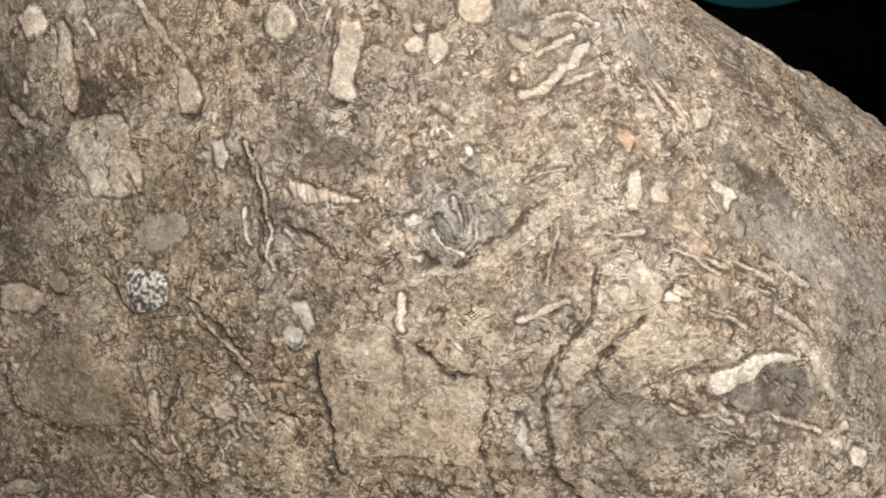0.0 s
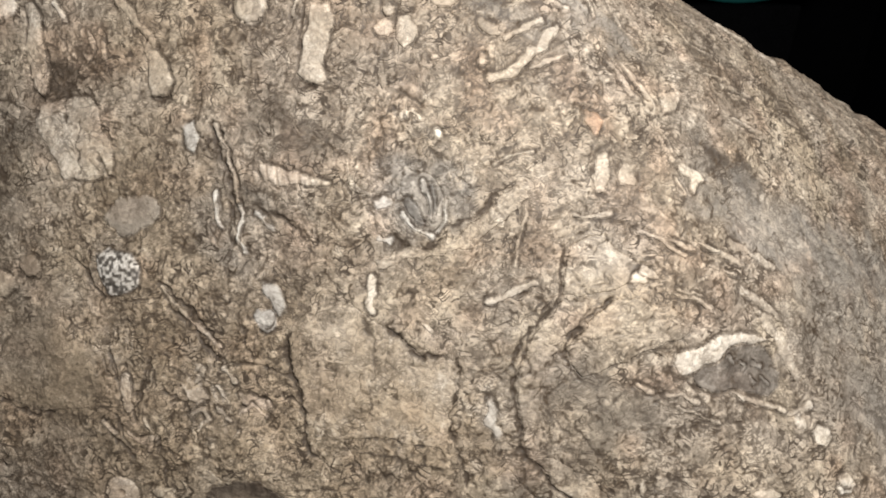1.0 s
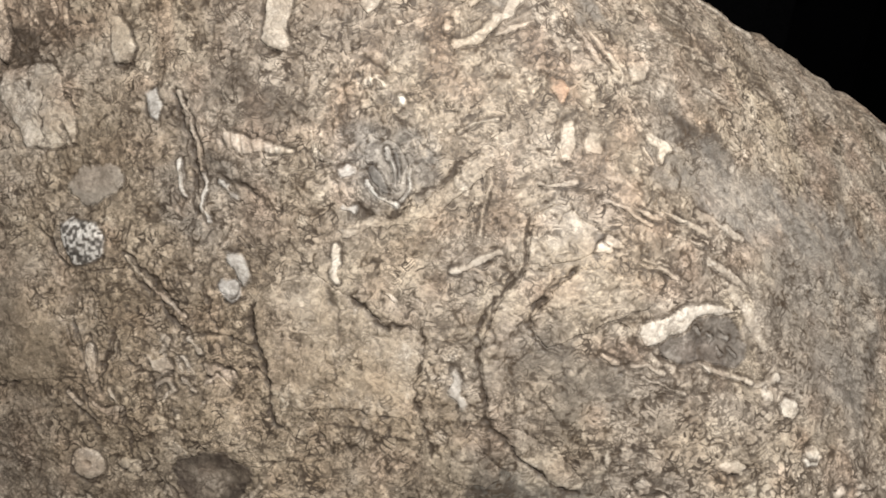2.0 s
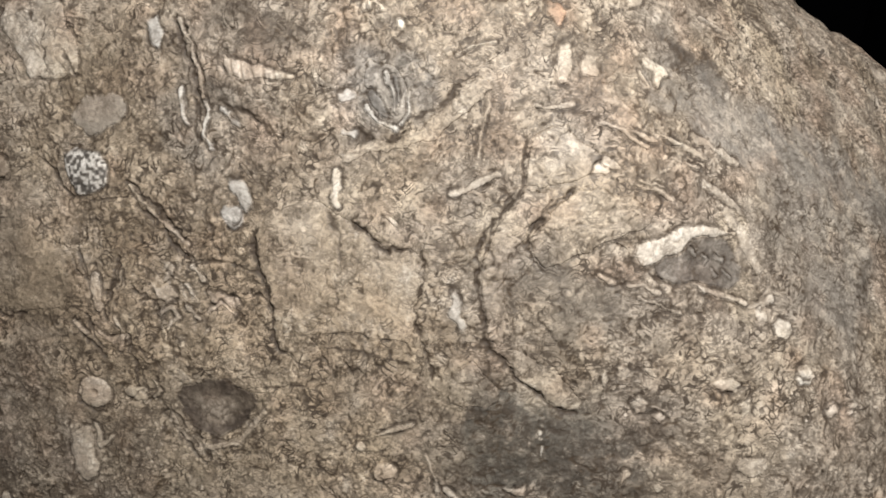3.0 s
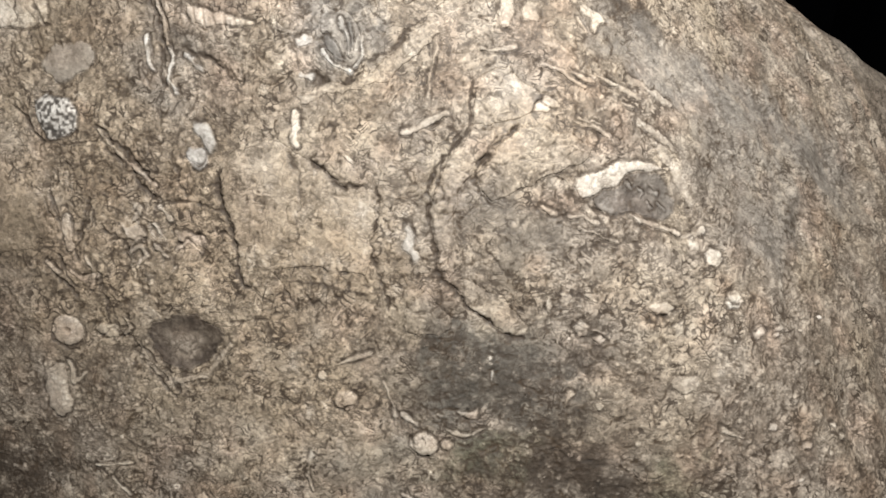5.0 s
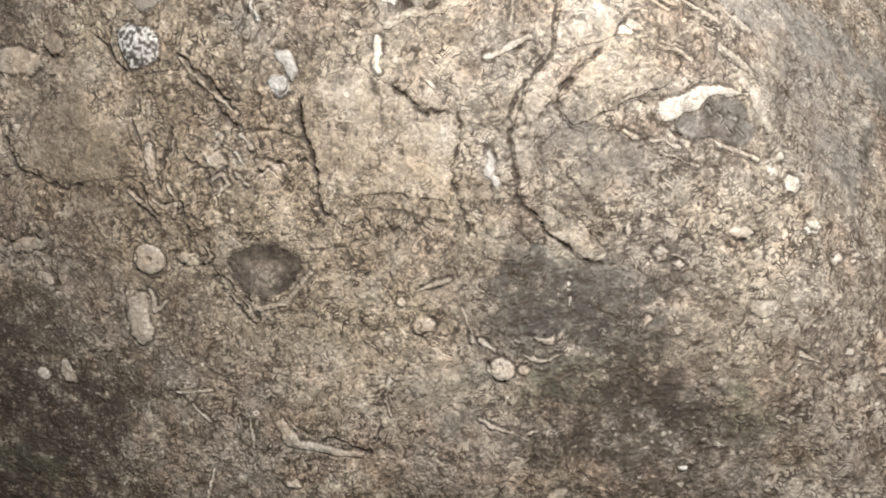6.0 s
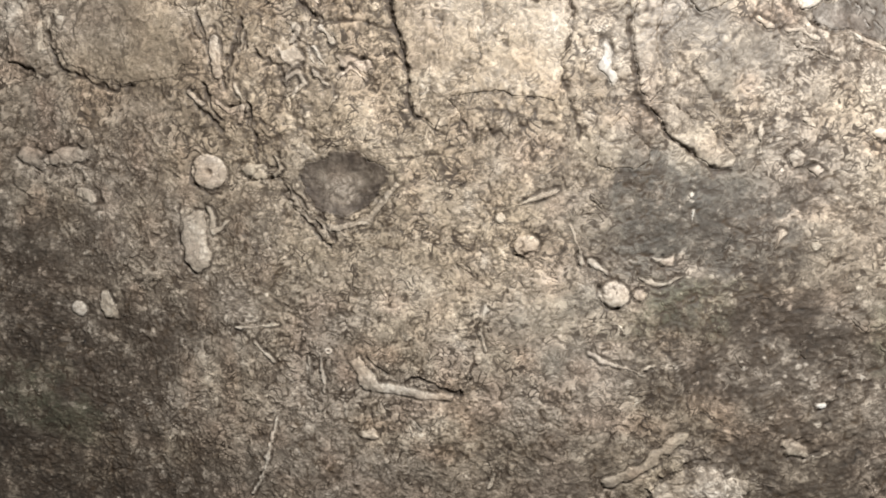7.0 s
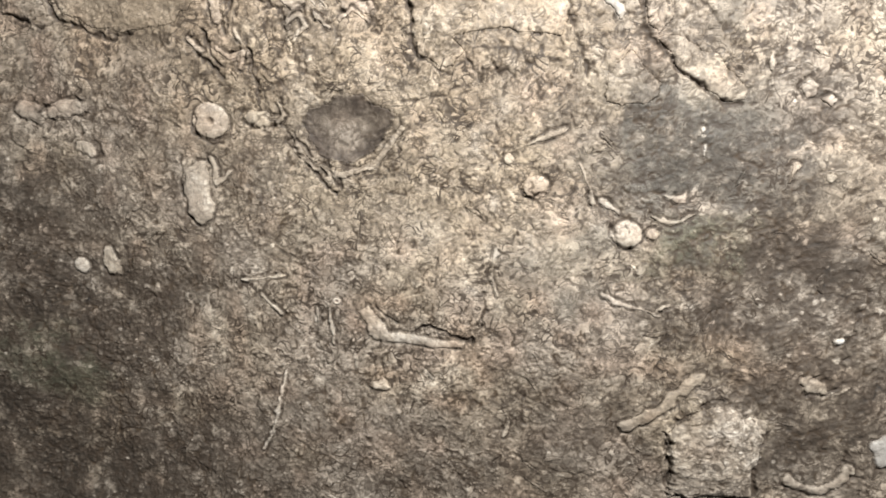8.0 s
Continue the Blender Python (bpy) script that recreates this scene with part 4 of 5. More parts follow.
crack([(-5.9, -31.1), (-5.7, -33.5), (-4.0, -34.4), (-2.2, -32.7)], 0.50, 0.60)
plate("shell_plate", -56.8, 34.2, 6.12, 3.17, -8, tone=0.45, h=0.29, grey=0.8, cover=0.65, joint=0.25, label='smooth grey-green lens of calcite')
plate("shell_plate", 30.6, 21.2, 1.75, 1.49, 0, tone=0.75, h=0.22)
plate("shell_plate", -55.4, -19.6, 3.05, 1.80, 15, tone=0.62, h=0.29)
plate("shell_plate", -92.1, -48.3, 1.79, 3.08, 0, tone=0.62, h=0.22)
plate("shell_plate", -93.4, -24.4, 2.46, 1.48, 10, tone=0.60, h=0.22)
plate("shell_plate", -35.9, -72.7, 2.11, 1.33, -15, tone=0.75, h=0.35)
plate("shell_chip", 44.7, -58.3, 1.30, 0.74, 20, tone=0.95, h=0.35)
plate("shell_plate", 41.2, -67.0, 2.09, 1.90, 0, tone=0.60, h=0.29)
plate("shell_plate", 52.3, -78.2, 1.90, 2.86, 0, tone=0.60, h=0.29, grey=True)
outline("shell_chip", [(-4.2, 14.6), (-2.4, 14.4), (-1.0, 13.2), (-1.4, 12.4), (-2.8, 13.2)], tone=0.8, h=0.2)
plate("shell_plate", 24.7, 37.3, 1.40, 3.49, 5, tone=0.62, h=0.22)
plate("shell_plate", 29.0, 37.1, 1.77, 1.95, 0, tone=0.60, h=0.22)
plate("shell_chip", 23.6, 45.6, 1.40, 1.92, 0, tone=0.50, h=0.22, red=True, label='small orange-pink shell chip')
plate("shell_chip", -0.7, 43.8, 0.88, 0.71, 0, tone=0.85, h=0.22)
plate("shell_chip", -78.7, 71.7, 3.20, 2.35, -20, tone=0.75, h=0.22)
plate("shell_chip", -83.0, 61.9, 0.88, 1.33, 0, tone=0.80, h=0.22)
plate("calcite_grain", -31.1, 15.2, 2.19, 2.19, 0, tone=0.75, h=0.22, grey=True)
plate("calcite_grain", -29.2, 18.8, 1.40, 3.60, -30, tone=0.70, h=0.29, grey=True)
plate("calcite_grain", -31.5, 15.8, 2.02, 1.62, 20, tone=0.60, h=0.22, grey=True)
plate("calcite_grain", 8.2, -2.0, 1.11, 3.69, -12, tone=0.62, h=0.22, grey=0.8, cover=0.7)
rod("shell_sliver", [(-11.8, 21.8), (-12.0, 19.5), (-12.0, 16.7)], 1.7, tone=0.8, h=0.25, keep=0.4)
rod("shell_fragment", [(20.0, 30.6), (23.1, 31.0), (26.2, 31.5)], 1.21, tone=0.72, h=0.35)
rod("shell_fragment", [(7.6, 17.6), (11.3, 19.0), (14.3, 20.2)], 1.35, tone=0.70, h=0.35)
rod("shell_sliver", [(12.7, 32.5), (12.2, 28.7), (11.2, 23.5)], 0.78, tone=0.58, h=0.29)
rod("shell_sliver", [(13.9, 40.6), (7.9, 38.9)], 0.60, tone=0.75, h=0.29)
rod("shell_sliver", [(-52.0, 21.3), (-48.3, 16.9), (-44.0, 13.0), (-40.7, 10.2)], 0.85, tone=0.60, h=0.29)
rod("shell_fragment", [(36.6, 19.5), (39.9, 18.2), (43.8, 15.6)], 1.26, tone=0.62, h=0.29)
rod("shell_fragment", [(49.1, 19.8), (53.8, 17.6), (57.3, 14.8)], 1.79, tone=0.62, h=0.29)
rod("shell_fragment", [(29.8, 28.6), (35.5, 27.5), (39.5, 25.4)], 1.06, tone=0.60, h=0.29)
rod("calcite_vein", [(-32.6, 33.2), (-28.6, 30.2)], 0.89, tone=0.75, h=0.29, grey=True)
rod("shell_sliver", [(25.2, -31.8), (25.2, -34.3)], 0.68, tone=0.75, h=0.22)
rod("shell_sliver", [(-58.6, -54.5), (-55.0, -57.9)], 1.09, tone=0.75, h=0.29)
rod("shell_sliver", [(-62.4, -51.5), (-53.5, -50.4)], 0.97, tone=0.70, h=0.22)
rod("shell_sliver", [(-44.9, -55.9), (-44.6, -64.0)], 1.06, tone=0.66, h=0.29)
rod("shell_sliver", [(-47.6, -56.8), (-47.7, -60.8)], 0.83, tone=0.66, h=0.22)
rod("shell_fragment", [(-65.9, -27.2), (-65.9, -32.0), (-62.8, -29.5)], 1.40, tone=0.60, h=0.29)
rod("shell_fragment", [(-51.1, -16.5), (-50.3, -18.7), (-51.5, -20.4)], 1.00, tone=0.66, h=0.29)
rod("shell_fragment", [(-47.8, -2.9), (-45.3, -1.4), (-44.3, -3.5), (-46.3, -5.1)], 1.18, tone=0.66, h=0.29)
rod("shell_fragment", [(10.5, -76.9), (14.9, -74.0), (18.7, -70.3), (22.8, -66.5)], 2.47, tone=0.50, h=0.51)
rod("calcite_vein", [(-55.7, -70.5), (-57.0, -76.3), (-59.4, -83.0), (-62.4, -88.7)], 0.92, tone=0.72, h=0.22)
rod("shell_sliver", [(-11.8, -81.1), (-10.7, -78.0)], 0.87, tone=0.70, h=0.29)
rod("shell_fragment", [(38.3, -85.2), (43.4, -86.9), (47.4, -81.9)], 1.99, tone=0.54, h=0.41)
rod("shell_sliver", [(-11.6, -42.7), (-12.9, -49.1), (-12.0, -52.3)], 0.90, tone=0.62, h=0.22)
rod("shell_fragment", [(-5.8, -25.1), (0.3, -22.6)], 1.01, tone=0.60, h=0.29)
stain_shade(40.7, -72.8, 18.4, 12.6, 0, 0.9, UMBER)
# lower left corner: the fall-off of light painted as dark colour
stain_shade(-122.6, -96.3, 29.0, 17.1, 0, 0.7, DEEP)
scratch([(-63.8, 43.7), (-61.1, 41.0)], 0.43, 0.5)
scratch([(-22.7, 10.9), (-18.3, 4.9), (-19.5, -1.2)], 0.30, 0.35)
scratch([(-7.3, 10.0), (-3.5, 3.3), (-4.5, -4.6)], 0.28, 0.3)
scratch([(22.6, -76.7), (25.6, -80.9), (24.9, -86.8)], 0.30, 0.4)
scratch([(28.1, -73.9), (30.2, -79.3)], 0.30, 0.35)
scratch([(24.4, 26.0), (25.3, 22.5), (24.5, 19.9)], 0.26, 0.3)
scratch([(-86.6, 13.0), (-90.2, 8.8), (-90.7, 3.3)], 0.45, 0.4)
rod("shell_fragment", [(-42.4, -1.3), (-40.1, -3.8)], 1.16, tone=0.6, h=0.3)
rod("shell_fragment", [(-61.7, -6.6), (-59.4, -8.2), (-55.9, -7.6)], 1.34, tone=0.58, h=0.3)
rod("shell_fragment", [(-42.0, 2.6), (-40.3, -0.3)], 1.05, tone=0.58, h=0.3)
rod("shell_fragment", [(-37.9, -2.7), (-35.5, -0.7), (-32.9, -2.8)], 0.95, tone=0.56, h=0.25)
rod("shell_fragment", [(-67.2, -4.7), (-64.9, -6.9)], 1.13, tone=0.6, h=0.3)
rod("shell_fragment", [(-57.5, -3.2), (-56.3, -6.5), (-57.8, -10.3)], 1.10, tone=0.58, h=0.3)
crack([(-34.1, 3.3), (-32.3, -1.8), (-33.6, -4.8)], 0.52, 0.5)
plate("shell_plate", -105.3, -16.7, 3.72, 2.23, 20, tone=0.48, h=0.3)
plate("shell_plate", -97.0, -16.7, 6.13, 1.72, -8, tone=0.48, h=0.3)
rod("shell_sliver", [(28.7, 71.4), (31.4, 66.2), (35.9, 63.0)], 0.76, tone=0.6, h=0.3)
rod("shell_sliver", [(23.8, 69.7), (25.6, 66.2)], 0.90, tone=0.55, h=0.3)
rod("shell_sliver", [(44.5, 74.0), (47.6, 69.4), (52.1, 68.5)], 0.87, tone=0.58, h=0.3)
rod("shell_rim", [(64.9, 85.3), (76.7, 86.1), (86.5, 83.3)], 3.16, tone=0.6, h=0.4, label='pale shell edge along the crest of the stone')
rod("shell_sliver", [(54.4, 60.9), (63.3, 61.2)], 1.03, tone=0.6, h=0.3)
rod("shell_sliver", [(55.3, 53.4), (63.6, 52.5)], 1.03, tone=0.6, h=0.3)
rod("shell_chip", [(49.9, 62.0), (54.9, 62.5)], 0.99, tone=0.66, h=0.3)
rod("shell_sliver", [(60.4, 43.7), (64.6, 40.9)], 1.06, tone=0.6, h=0.3)
rod("shell_fragment", [(-27.1, 68.0), (-26.3, 65.0)], 1.11, tone=0.6, h=0.35)
stain_shade(-25.5, -32.3, 26.3, 14.1, 0, 0.5, CREAM)
stain_shade(-43.8, -16.5, 26.3, 13.1, 0, 0.35, CREAM)
stain_shade(-20.5, -1.1, 26.2, 12.1, 0, 0.3, CREAM)
stain_shade(-89.0, 57.6, 6.7, 17.7, 0, 0.6, UMBER)
stain_shade(-91.8, 35.0, 8.1, 12.8, 0, 0.5, UMBER)
stain_shade(57.7, 69.4, 13.0, 4.7, -40, 0.55, UMBER)
stain_shade(76.0, 62.5, 12.2, 4.1, -40, 0.45, UMBER)
stain_shade(31.0, 63.6, 6.6, 2.8, -50, 0.5, UMBER)
stain_shade(-41.1, 34.6, 6.1, 8.1, 0, 0.3, UMBER)
stain_shade(-25.8, 45.5, 7.6, 3.8, 0, 0.5, UMBER)
stain_shade(-51.7, 5.3, 9.8, 6.5, 0, 0.35, UMBER)
stain_shade(23.3, 3.1, 10.6, 6.2, -30, 0.45, GREY)
rod("shell_fragment", [(47.6, 27.4), (51.8, 26.0), (57.7, 24.2)], 1.75, tone=0.6, h=0.3)
rod("shell_fragment", [(40.2, 27.0), (44.5, 26.0)], 1.09, tone=0.6, h=0.3)
rod("shell_fragment", [(30.4, 28.5), (34.1, 27.4), (37.9, 24.5)], 1.21, tone=0.58, h=0.3)
rod("shell_fragment", [(35.7, 18.6), (39.5, 17.7), (42.4, 16.6)], 1.06, tone=0.58, h=0.3)
rod("shell_chip", [(31.2, 22.4), (33.0, 21.2)], 1.56, tone=0.62, h=0.3)
plate("shell_plate", 59.2, -2.7, 1.42, 1.22, 0, tone=0.66, h=0.35)
plate("shell_chip", 72.3, -19.4, 1.32, 0.99, 20, tone=0.66, h=0.3)
plate("shell_plate", 55.9, -26.7, 2.40, 1.85, 0, tone=0.56, h=0.25)
crack([(28.6, 29.7), (33.2, 26.4), (34.5, 23.4)], 0.52, 0.5)
stain_shade(22.7, -24.9, 14.5, 10.0, 0, 0.35, GREEN_GREY)
stain_shade(-75.1, -13.1, 18.5, 10.4, 0, 0.2, RUST)
stain_shade(27.7, -43.8, 11.3, 8.5, 0, 0.45, UMBER)
stain_shade(0.2, -46.5, 8.9, 6.0, -30, 0.4, GREEN_GREY, smooth=0.3)
stain_shade(51.5, 43.0, 7.0, 4.0, -35, 0.90, UMBER)
stain_shade(72.7, 54.5, 11.0, 5.0, -40, 0.60, CREAM)
stain_shade(82.9, 48.9, 8.0, 5.0, -40, 0.50, CREAM)
stain_shade(53.8, 31.0, 14.0, 5.0, -25, 0.70, SLATE, smooth=0.75)
stain_shade(76.1, 27.3, 14.0, 7.0, -35, 0.75, SLATE, smooth=0.80)
stain_shade(85.9, 28.3, 14.0, 6.0, -35, 0.70, SLATE, smooth=0.70)
stain_shade(111.0, 19.1, 14.0, 9.0, -30, 0.70, SLATE, smooth=0.75)
stain_shade(74.7, 5.3, 9.0, 6.0, 0, 0.50, SLATE, smooth=0.60)
stain_shade(124.7, 15.4, 10.0, 12.0, 0, 0.55, SLATE, smooth=0.50)
stain_shade(20.8, -27.5, 12.0, 7.0, -15, 0.55, UMBER)
stain_shade(37.8, -46.1, 13.0, 9.0, 0, 0.65, UMBER)
stain_shade(22.3, -26.1, 10.0, 6.0, 0, 0.45, UMBER)
stain_shade(24.2, 3.5, 5.0, 5.0, -30, 0.60, GREY, smooth=0.50)
stain_shade(44.3, 40.6, 7.0, 4.0, -35, 0.45, UMBER)
stain_shade(-56.2, -35.2, 16.0, 9.0, 0, 0.35, UMBER)
stain_shade(-55.3, 36.9, 7.0, 7.0, 0, 0.40, UMBER)
stain_shade(10.5, 62.7, 8.0, 3.0, -20, 0.60, GREY, smooth=0.40)
stain_shade(-52.0, 2.0, 34.0, 22.0, 0, 0.55, OCHRE)
stain_shade(-14.0, -6.0, 24.0, 14.0, 0, 0.5, OCHRE)
stain_shade(-60.0, 34.0, 22.0, 16.0, 0, 0.35, OCHRE)
stain_shade(-22.0, -28.0, 26.0, 9.0, 0, 0.45, OCHRE)
# more painted shade at the lower left
stain_shade(-104.3, -84.2, 22.0, 9.0, 0, 0.55, UMBER)
stain_shade(42.9, -64.0, 12.0, 8.0, 0, 0.60, UMBER)
stain_shade(21.6, -54.3, 12.0, 7.0, 0, 0.50, UMBER)
stain_shade(-40.3, -81.9, 20.0, 6.0, 0, 0.40, UMBER)
stain_shade(-64.9, -39.6, 14.0, 8.0, 0, 0.35, UMBER)

# ---- relief and colour of the stone ----
def spread(count, least, most):
    return RNG.uniform(least, most, count)


HASH = np.zeros_like(GU)
TONE = 0.465 + 0.16 * (grain(14, 21) - 0.5) + 0.22 * (grain(4.5, 22) - 0.5) + 0.16 * (grain(1.9, 25) - 0.5) + 0.08 * (grain(1.0, 23) - 0.5)
DENSE = np.clip(0.35 + 1.2 * (grain(9, 24) - 0.25), 0.25, 1)
COUNT = 24000
for number, (u, v, size, turn, bend, tone, high) in enumerate(zip(
        spread(COUNT, -140, 165), spread(COUNT, -120, 102), RNG.lognormal(-0.12, 0.38, COUNT), spread(COUNT, 0, math.pi),
        spread(COUNT, -0.8, 0.8), RNG.normal(0.50, 0.12, COUNT), spread(COUNT, 0.02, 0.26))):
    slim = 0.27 + 0.42 * RNG.random() ** 2
    if u > 62 and v > 0 and number > COUNT - 9000:
        size, slim, turn, tone = size * 1.2 + 0.2, 0.25 + 0.25 * RNG.random(), -0.6 + 1.1 * math.sin(turn * 2), tone - 0.03
    if number > COUNT - 2600:
        size, slim, tone, high, bend = size * 1.2 + 0.5, 0.17 + 0.16 * RNG.random(), tone + 0.05, high + 0.08, bend * 0.45
    if number > COUNT - 2600 and number % 4 == 0:
        size, slim, tone, bend = size * 1.3 + 0.3, 0.10 + 0.08 * RNG.random(), tone + 0.02, bend * 2.2
    win = window(u, v, size * 1.9)
    x, y = GU[win] - u, GV[win] - v
    if not x.size:
        continue
    c, s = math.cos(turn), math.sin(turn)
    a, b = x * c + y * s, -x * s + y * c
    b = b - bend * a * a / size
    d = np.sqrt((a / size) ** 2 + (b / (size * slim)) ** 2) + (GRIT[win] - 0.5) * 0.3
    m = np.clip((1.0 - d) * 4.5, 0, 1)
    rim = np.exp(-((d - 1.25) / 0.2) ** 2) * DENSE[win]
    HASH[win] += (high - HASH[win]) * m - rim * 0.12
    TONE[win] += (tone - TONE[win]) * m * DENSE[win] * 0.6 - rim * 0.15
    if number > COUNT - 900 and -88 < u < 70 and -92 < v < 66 and size > 0.85 and SMOOTH[win].max() < 0.3:
        add_piece(win, (1.02 - d) * size * slim, "shell_fragment", tone=tone, h=0.16, minor=True)
HASH = np.maximum(HASH, -0.34)
dark_zone = np.maximum(STAIN_SHADE[UMBER], STAIN_SHADE[DEEP])
for u, v, size, tone in zip(spread(15000, -125, 80), spread(15000, -115, 40), RNG.lognormal(-0.95, 0.38, 15000), RNG.normal(0.52, 0.08, 15000)):
    win = window(u, v, size * 1.5)
    if not GU[win].size or dark_zone[win].mean() < 0.3:
        continue
    d = np.hypot(GU[win] - u, (GV[win] - v) * (0.8 + 0.6 * RNG.random())) / size + (GRIT[win] - 0.5) * 0.5
    m = np.clip((1 - d) * 3, 0, 1)
    HASH[win] += (0.18 - HASH[win]) * m
    TONE[win] += (tone - TONE[win]) * m
# short dark creases that follow a slowly turning grain, each with a flake edge raised on one side
CREASE = np.zeros_like(GU)
LIE = (grain(26, 61) - 0.5) * 5.0 + (grain(9, 62) - 0.5) * 2.2
CROWD = np.clip(2.6 * grain(11, 63) - 0.55, 0.22, 1) * np.clip(3.4 * grain(4.5, 64) - 1.05, 0.12, 1)
# broken shell and stone flakes, a few millimetres long, with ragged dark outlines
FLAKES = 5200
for u, v, size, turn, bend, slim, tone, high in zip(
        spread(FLAKES, -128, 118), spread(FLAKES, -112, 96), RNG.lognormal(0.42, 0.38, FLAKES), RNG.normal(0, 0.6, FLAKES),
        spread(FLAKES, -0.55, 0.55), spread(FLAKES, 0.22, 0.62), RNG.normal(0.49, 0.06, FLAKES), spread(FLAKES, 0.06, 0.26)):
    i, j = min(np.searchsorted(US, u), len(US) - 1), min(np.searchsorted(VS, v), len(VS) - 1)
    if RNG.random() > 0.2 + CROWD[j, i] - 0.9 * SMOOTH[j, i]:
        continue
    turn += LIE[j, i]
    win = window(u, v, size * 1.4 + 0.6)
    x, y = GU[win] - u + JAG_U[win] * 0.7 + WOBBLE_U[win] * 0.35, GV[win] - v + JAG_V[win] * 0.7 + WOBBLE_V[win] * 0.35
    c, s = math.cos(turn), math.sin(turn)
    a, b = x * c + y * s, -x * s + y * c
    b = b - bend * (a * a / size - size * 0.3)
    d = (np.abs(a / size) ** 2.4 + np.abs(b / (size * slim)) ** 2.4) ** (1 / 2.4)
    inside = (1 - d) * size * slim
    m = np.clip(inside / 0.22 + 0.2, 0, 1)
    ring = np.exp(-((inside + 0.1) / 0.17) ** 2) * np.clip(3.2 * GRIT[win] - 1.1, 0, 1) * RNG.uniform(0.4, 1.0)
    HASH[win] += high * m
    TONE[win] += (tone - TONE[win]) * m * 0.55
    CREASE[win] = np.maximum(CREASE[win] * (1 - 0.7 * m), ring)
STROKES = 20000
for u, v, size, turn, bend, wide, dark in zip(
        spread(STROKES, -128, 118), spread(STROKES, -112, 96), RNG.lognormal(-0.55, 0.45, STROKES), RNG.normal(0, 0.5, STROKES),
        spread(STROKES, -0.6, 0.6), spread(STROKES, 0.14, 0.30), spread(STROKES, 0.6, 1.0)):
    i, j = min(np.searchsorted(US, u), len(US) - 1), min(np.searchsorted(VS, v), len(VS) - 1)
    if RNG.random() > CROWD[j, i] * (1 - 0.75 * SMOOTH[j, i]):
        continue
    turn += LIE[j, i]
    if u > 62 and v > 0:
        turn = -0.6 + 0.45 * turn
    win = window(u, v, size * 1.2 + 0.5)
    x, y = GU[win] - u, GV[win] - v
    c, s = math.cos(turn), math.sin(turn)
    a, b = x * c + y * s, -x * s + y * c
    b = b - bend * (a * a / size - size * 0.3) + (GRIT[win] - 0.5) * 0.25
    taper = np.clip((1.0 - np.abs(a) / size) * 2.2, 0, 1)
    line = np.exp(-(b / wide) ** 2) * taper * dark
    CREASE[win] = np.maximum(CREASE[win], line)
    HASH[win] += 0.16 * dark * taper * np.exp(-np.maximum(b, 0) / 0.55) * np.clip(b / 0.12 + 0.5, 0, 1)
worm = np.abs(grain(0.9, 31, 1.8, 0.6, WOBBLE_U, WOBBLE_V) - 0.5) * 2
worm = np.minimum(worm, np.abs(grain(1.5, 34, 1.5, -0.5, WOBBLE_V, -WOBBLE_U) - 0.5) * 2.4)
pits = np.clip((0.26 - worm) / 0.26, 0, 1) * np.clip(grain(6, 32) * 1.9 - 0.3, 0, 1)
knobs = grain(0.55, 33) - 0.5
streak = (grain(0.6, 35, 5.0, -0.62) - 0.5) * 1.2 + (grain(1.4, 36, 4.0, -0.55) - 0.5) * 0.8
soft = 1 - SMOOTH
rough_relief = (np.minimum(HASH, 0.9) * 0.38 - pits * 0.12 + knobs * 0.10) * soft + (knobs * 0.08 + streak * 0.09) * SMOOTH
rough_relief -= CREASE * 0.17 * (1 - 0.5 * SMOOTH)
BODY = BROAD + rough_relief - GROOVE * 0.55
TONE = TONE - pits * 0.10 * soft + knobs * 0.07
TONE = TONE * (1 - 0.6 * SMOOTH) + (0.46 + streak * 0.2) * 0.6 * SMOOTH
TOP = BODY.copy()
MOTTLE, SALT, FINE_SALT = grain(2.0, 45), grain(0.5, 51), grain(0.34, 52)
OWNER = np.full(GU.shape, -1)
DULL = np.zeros_like(GU)
CALM = np.zeros_like(GU)
BLUSH = np.zeros_like(GU)
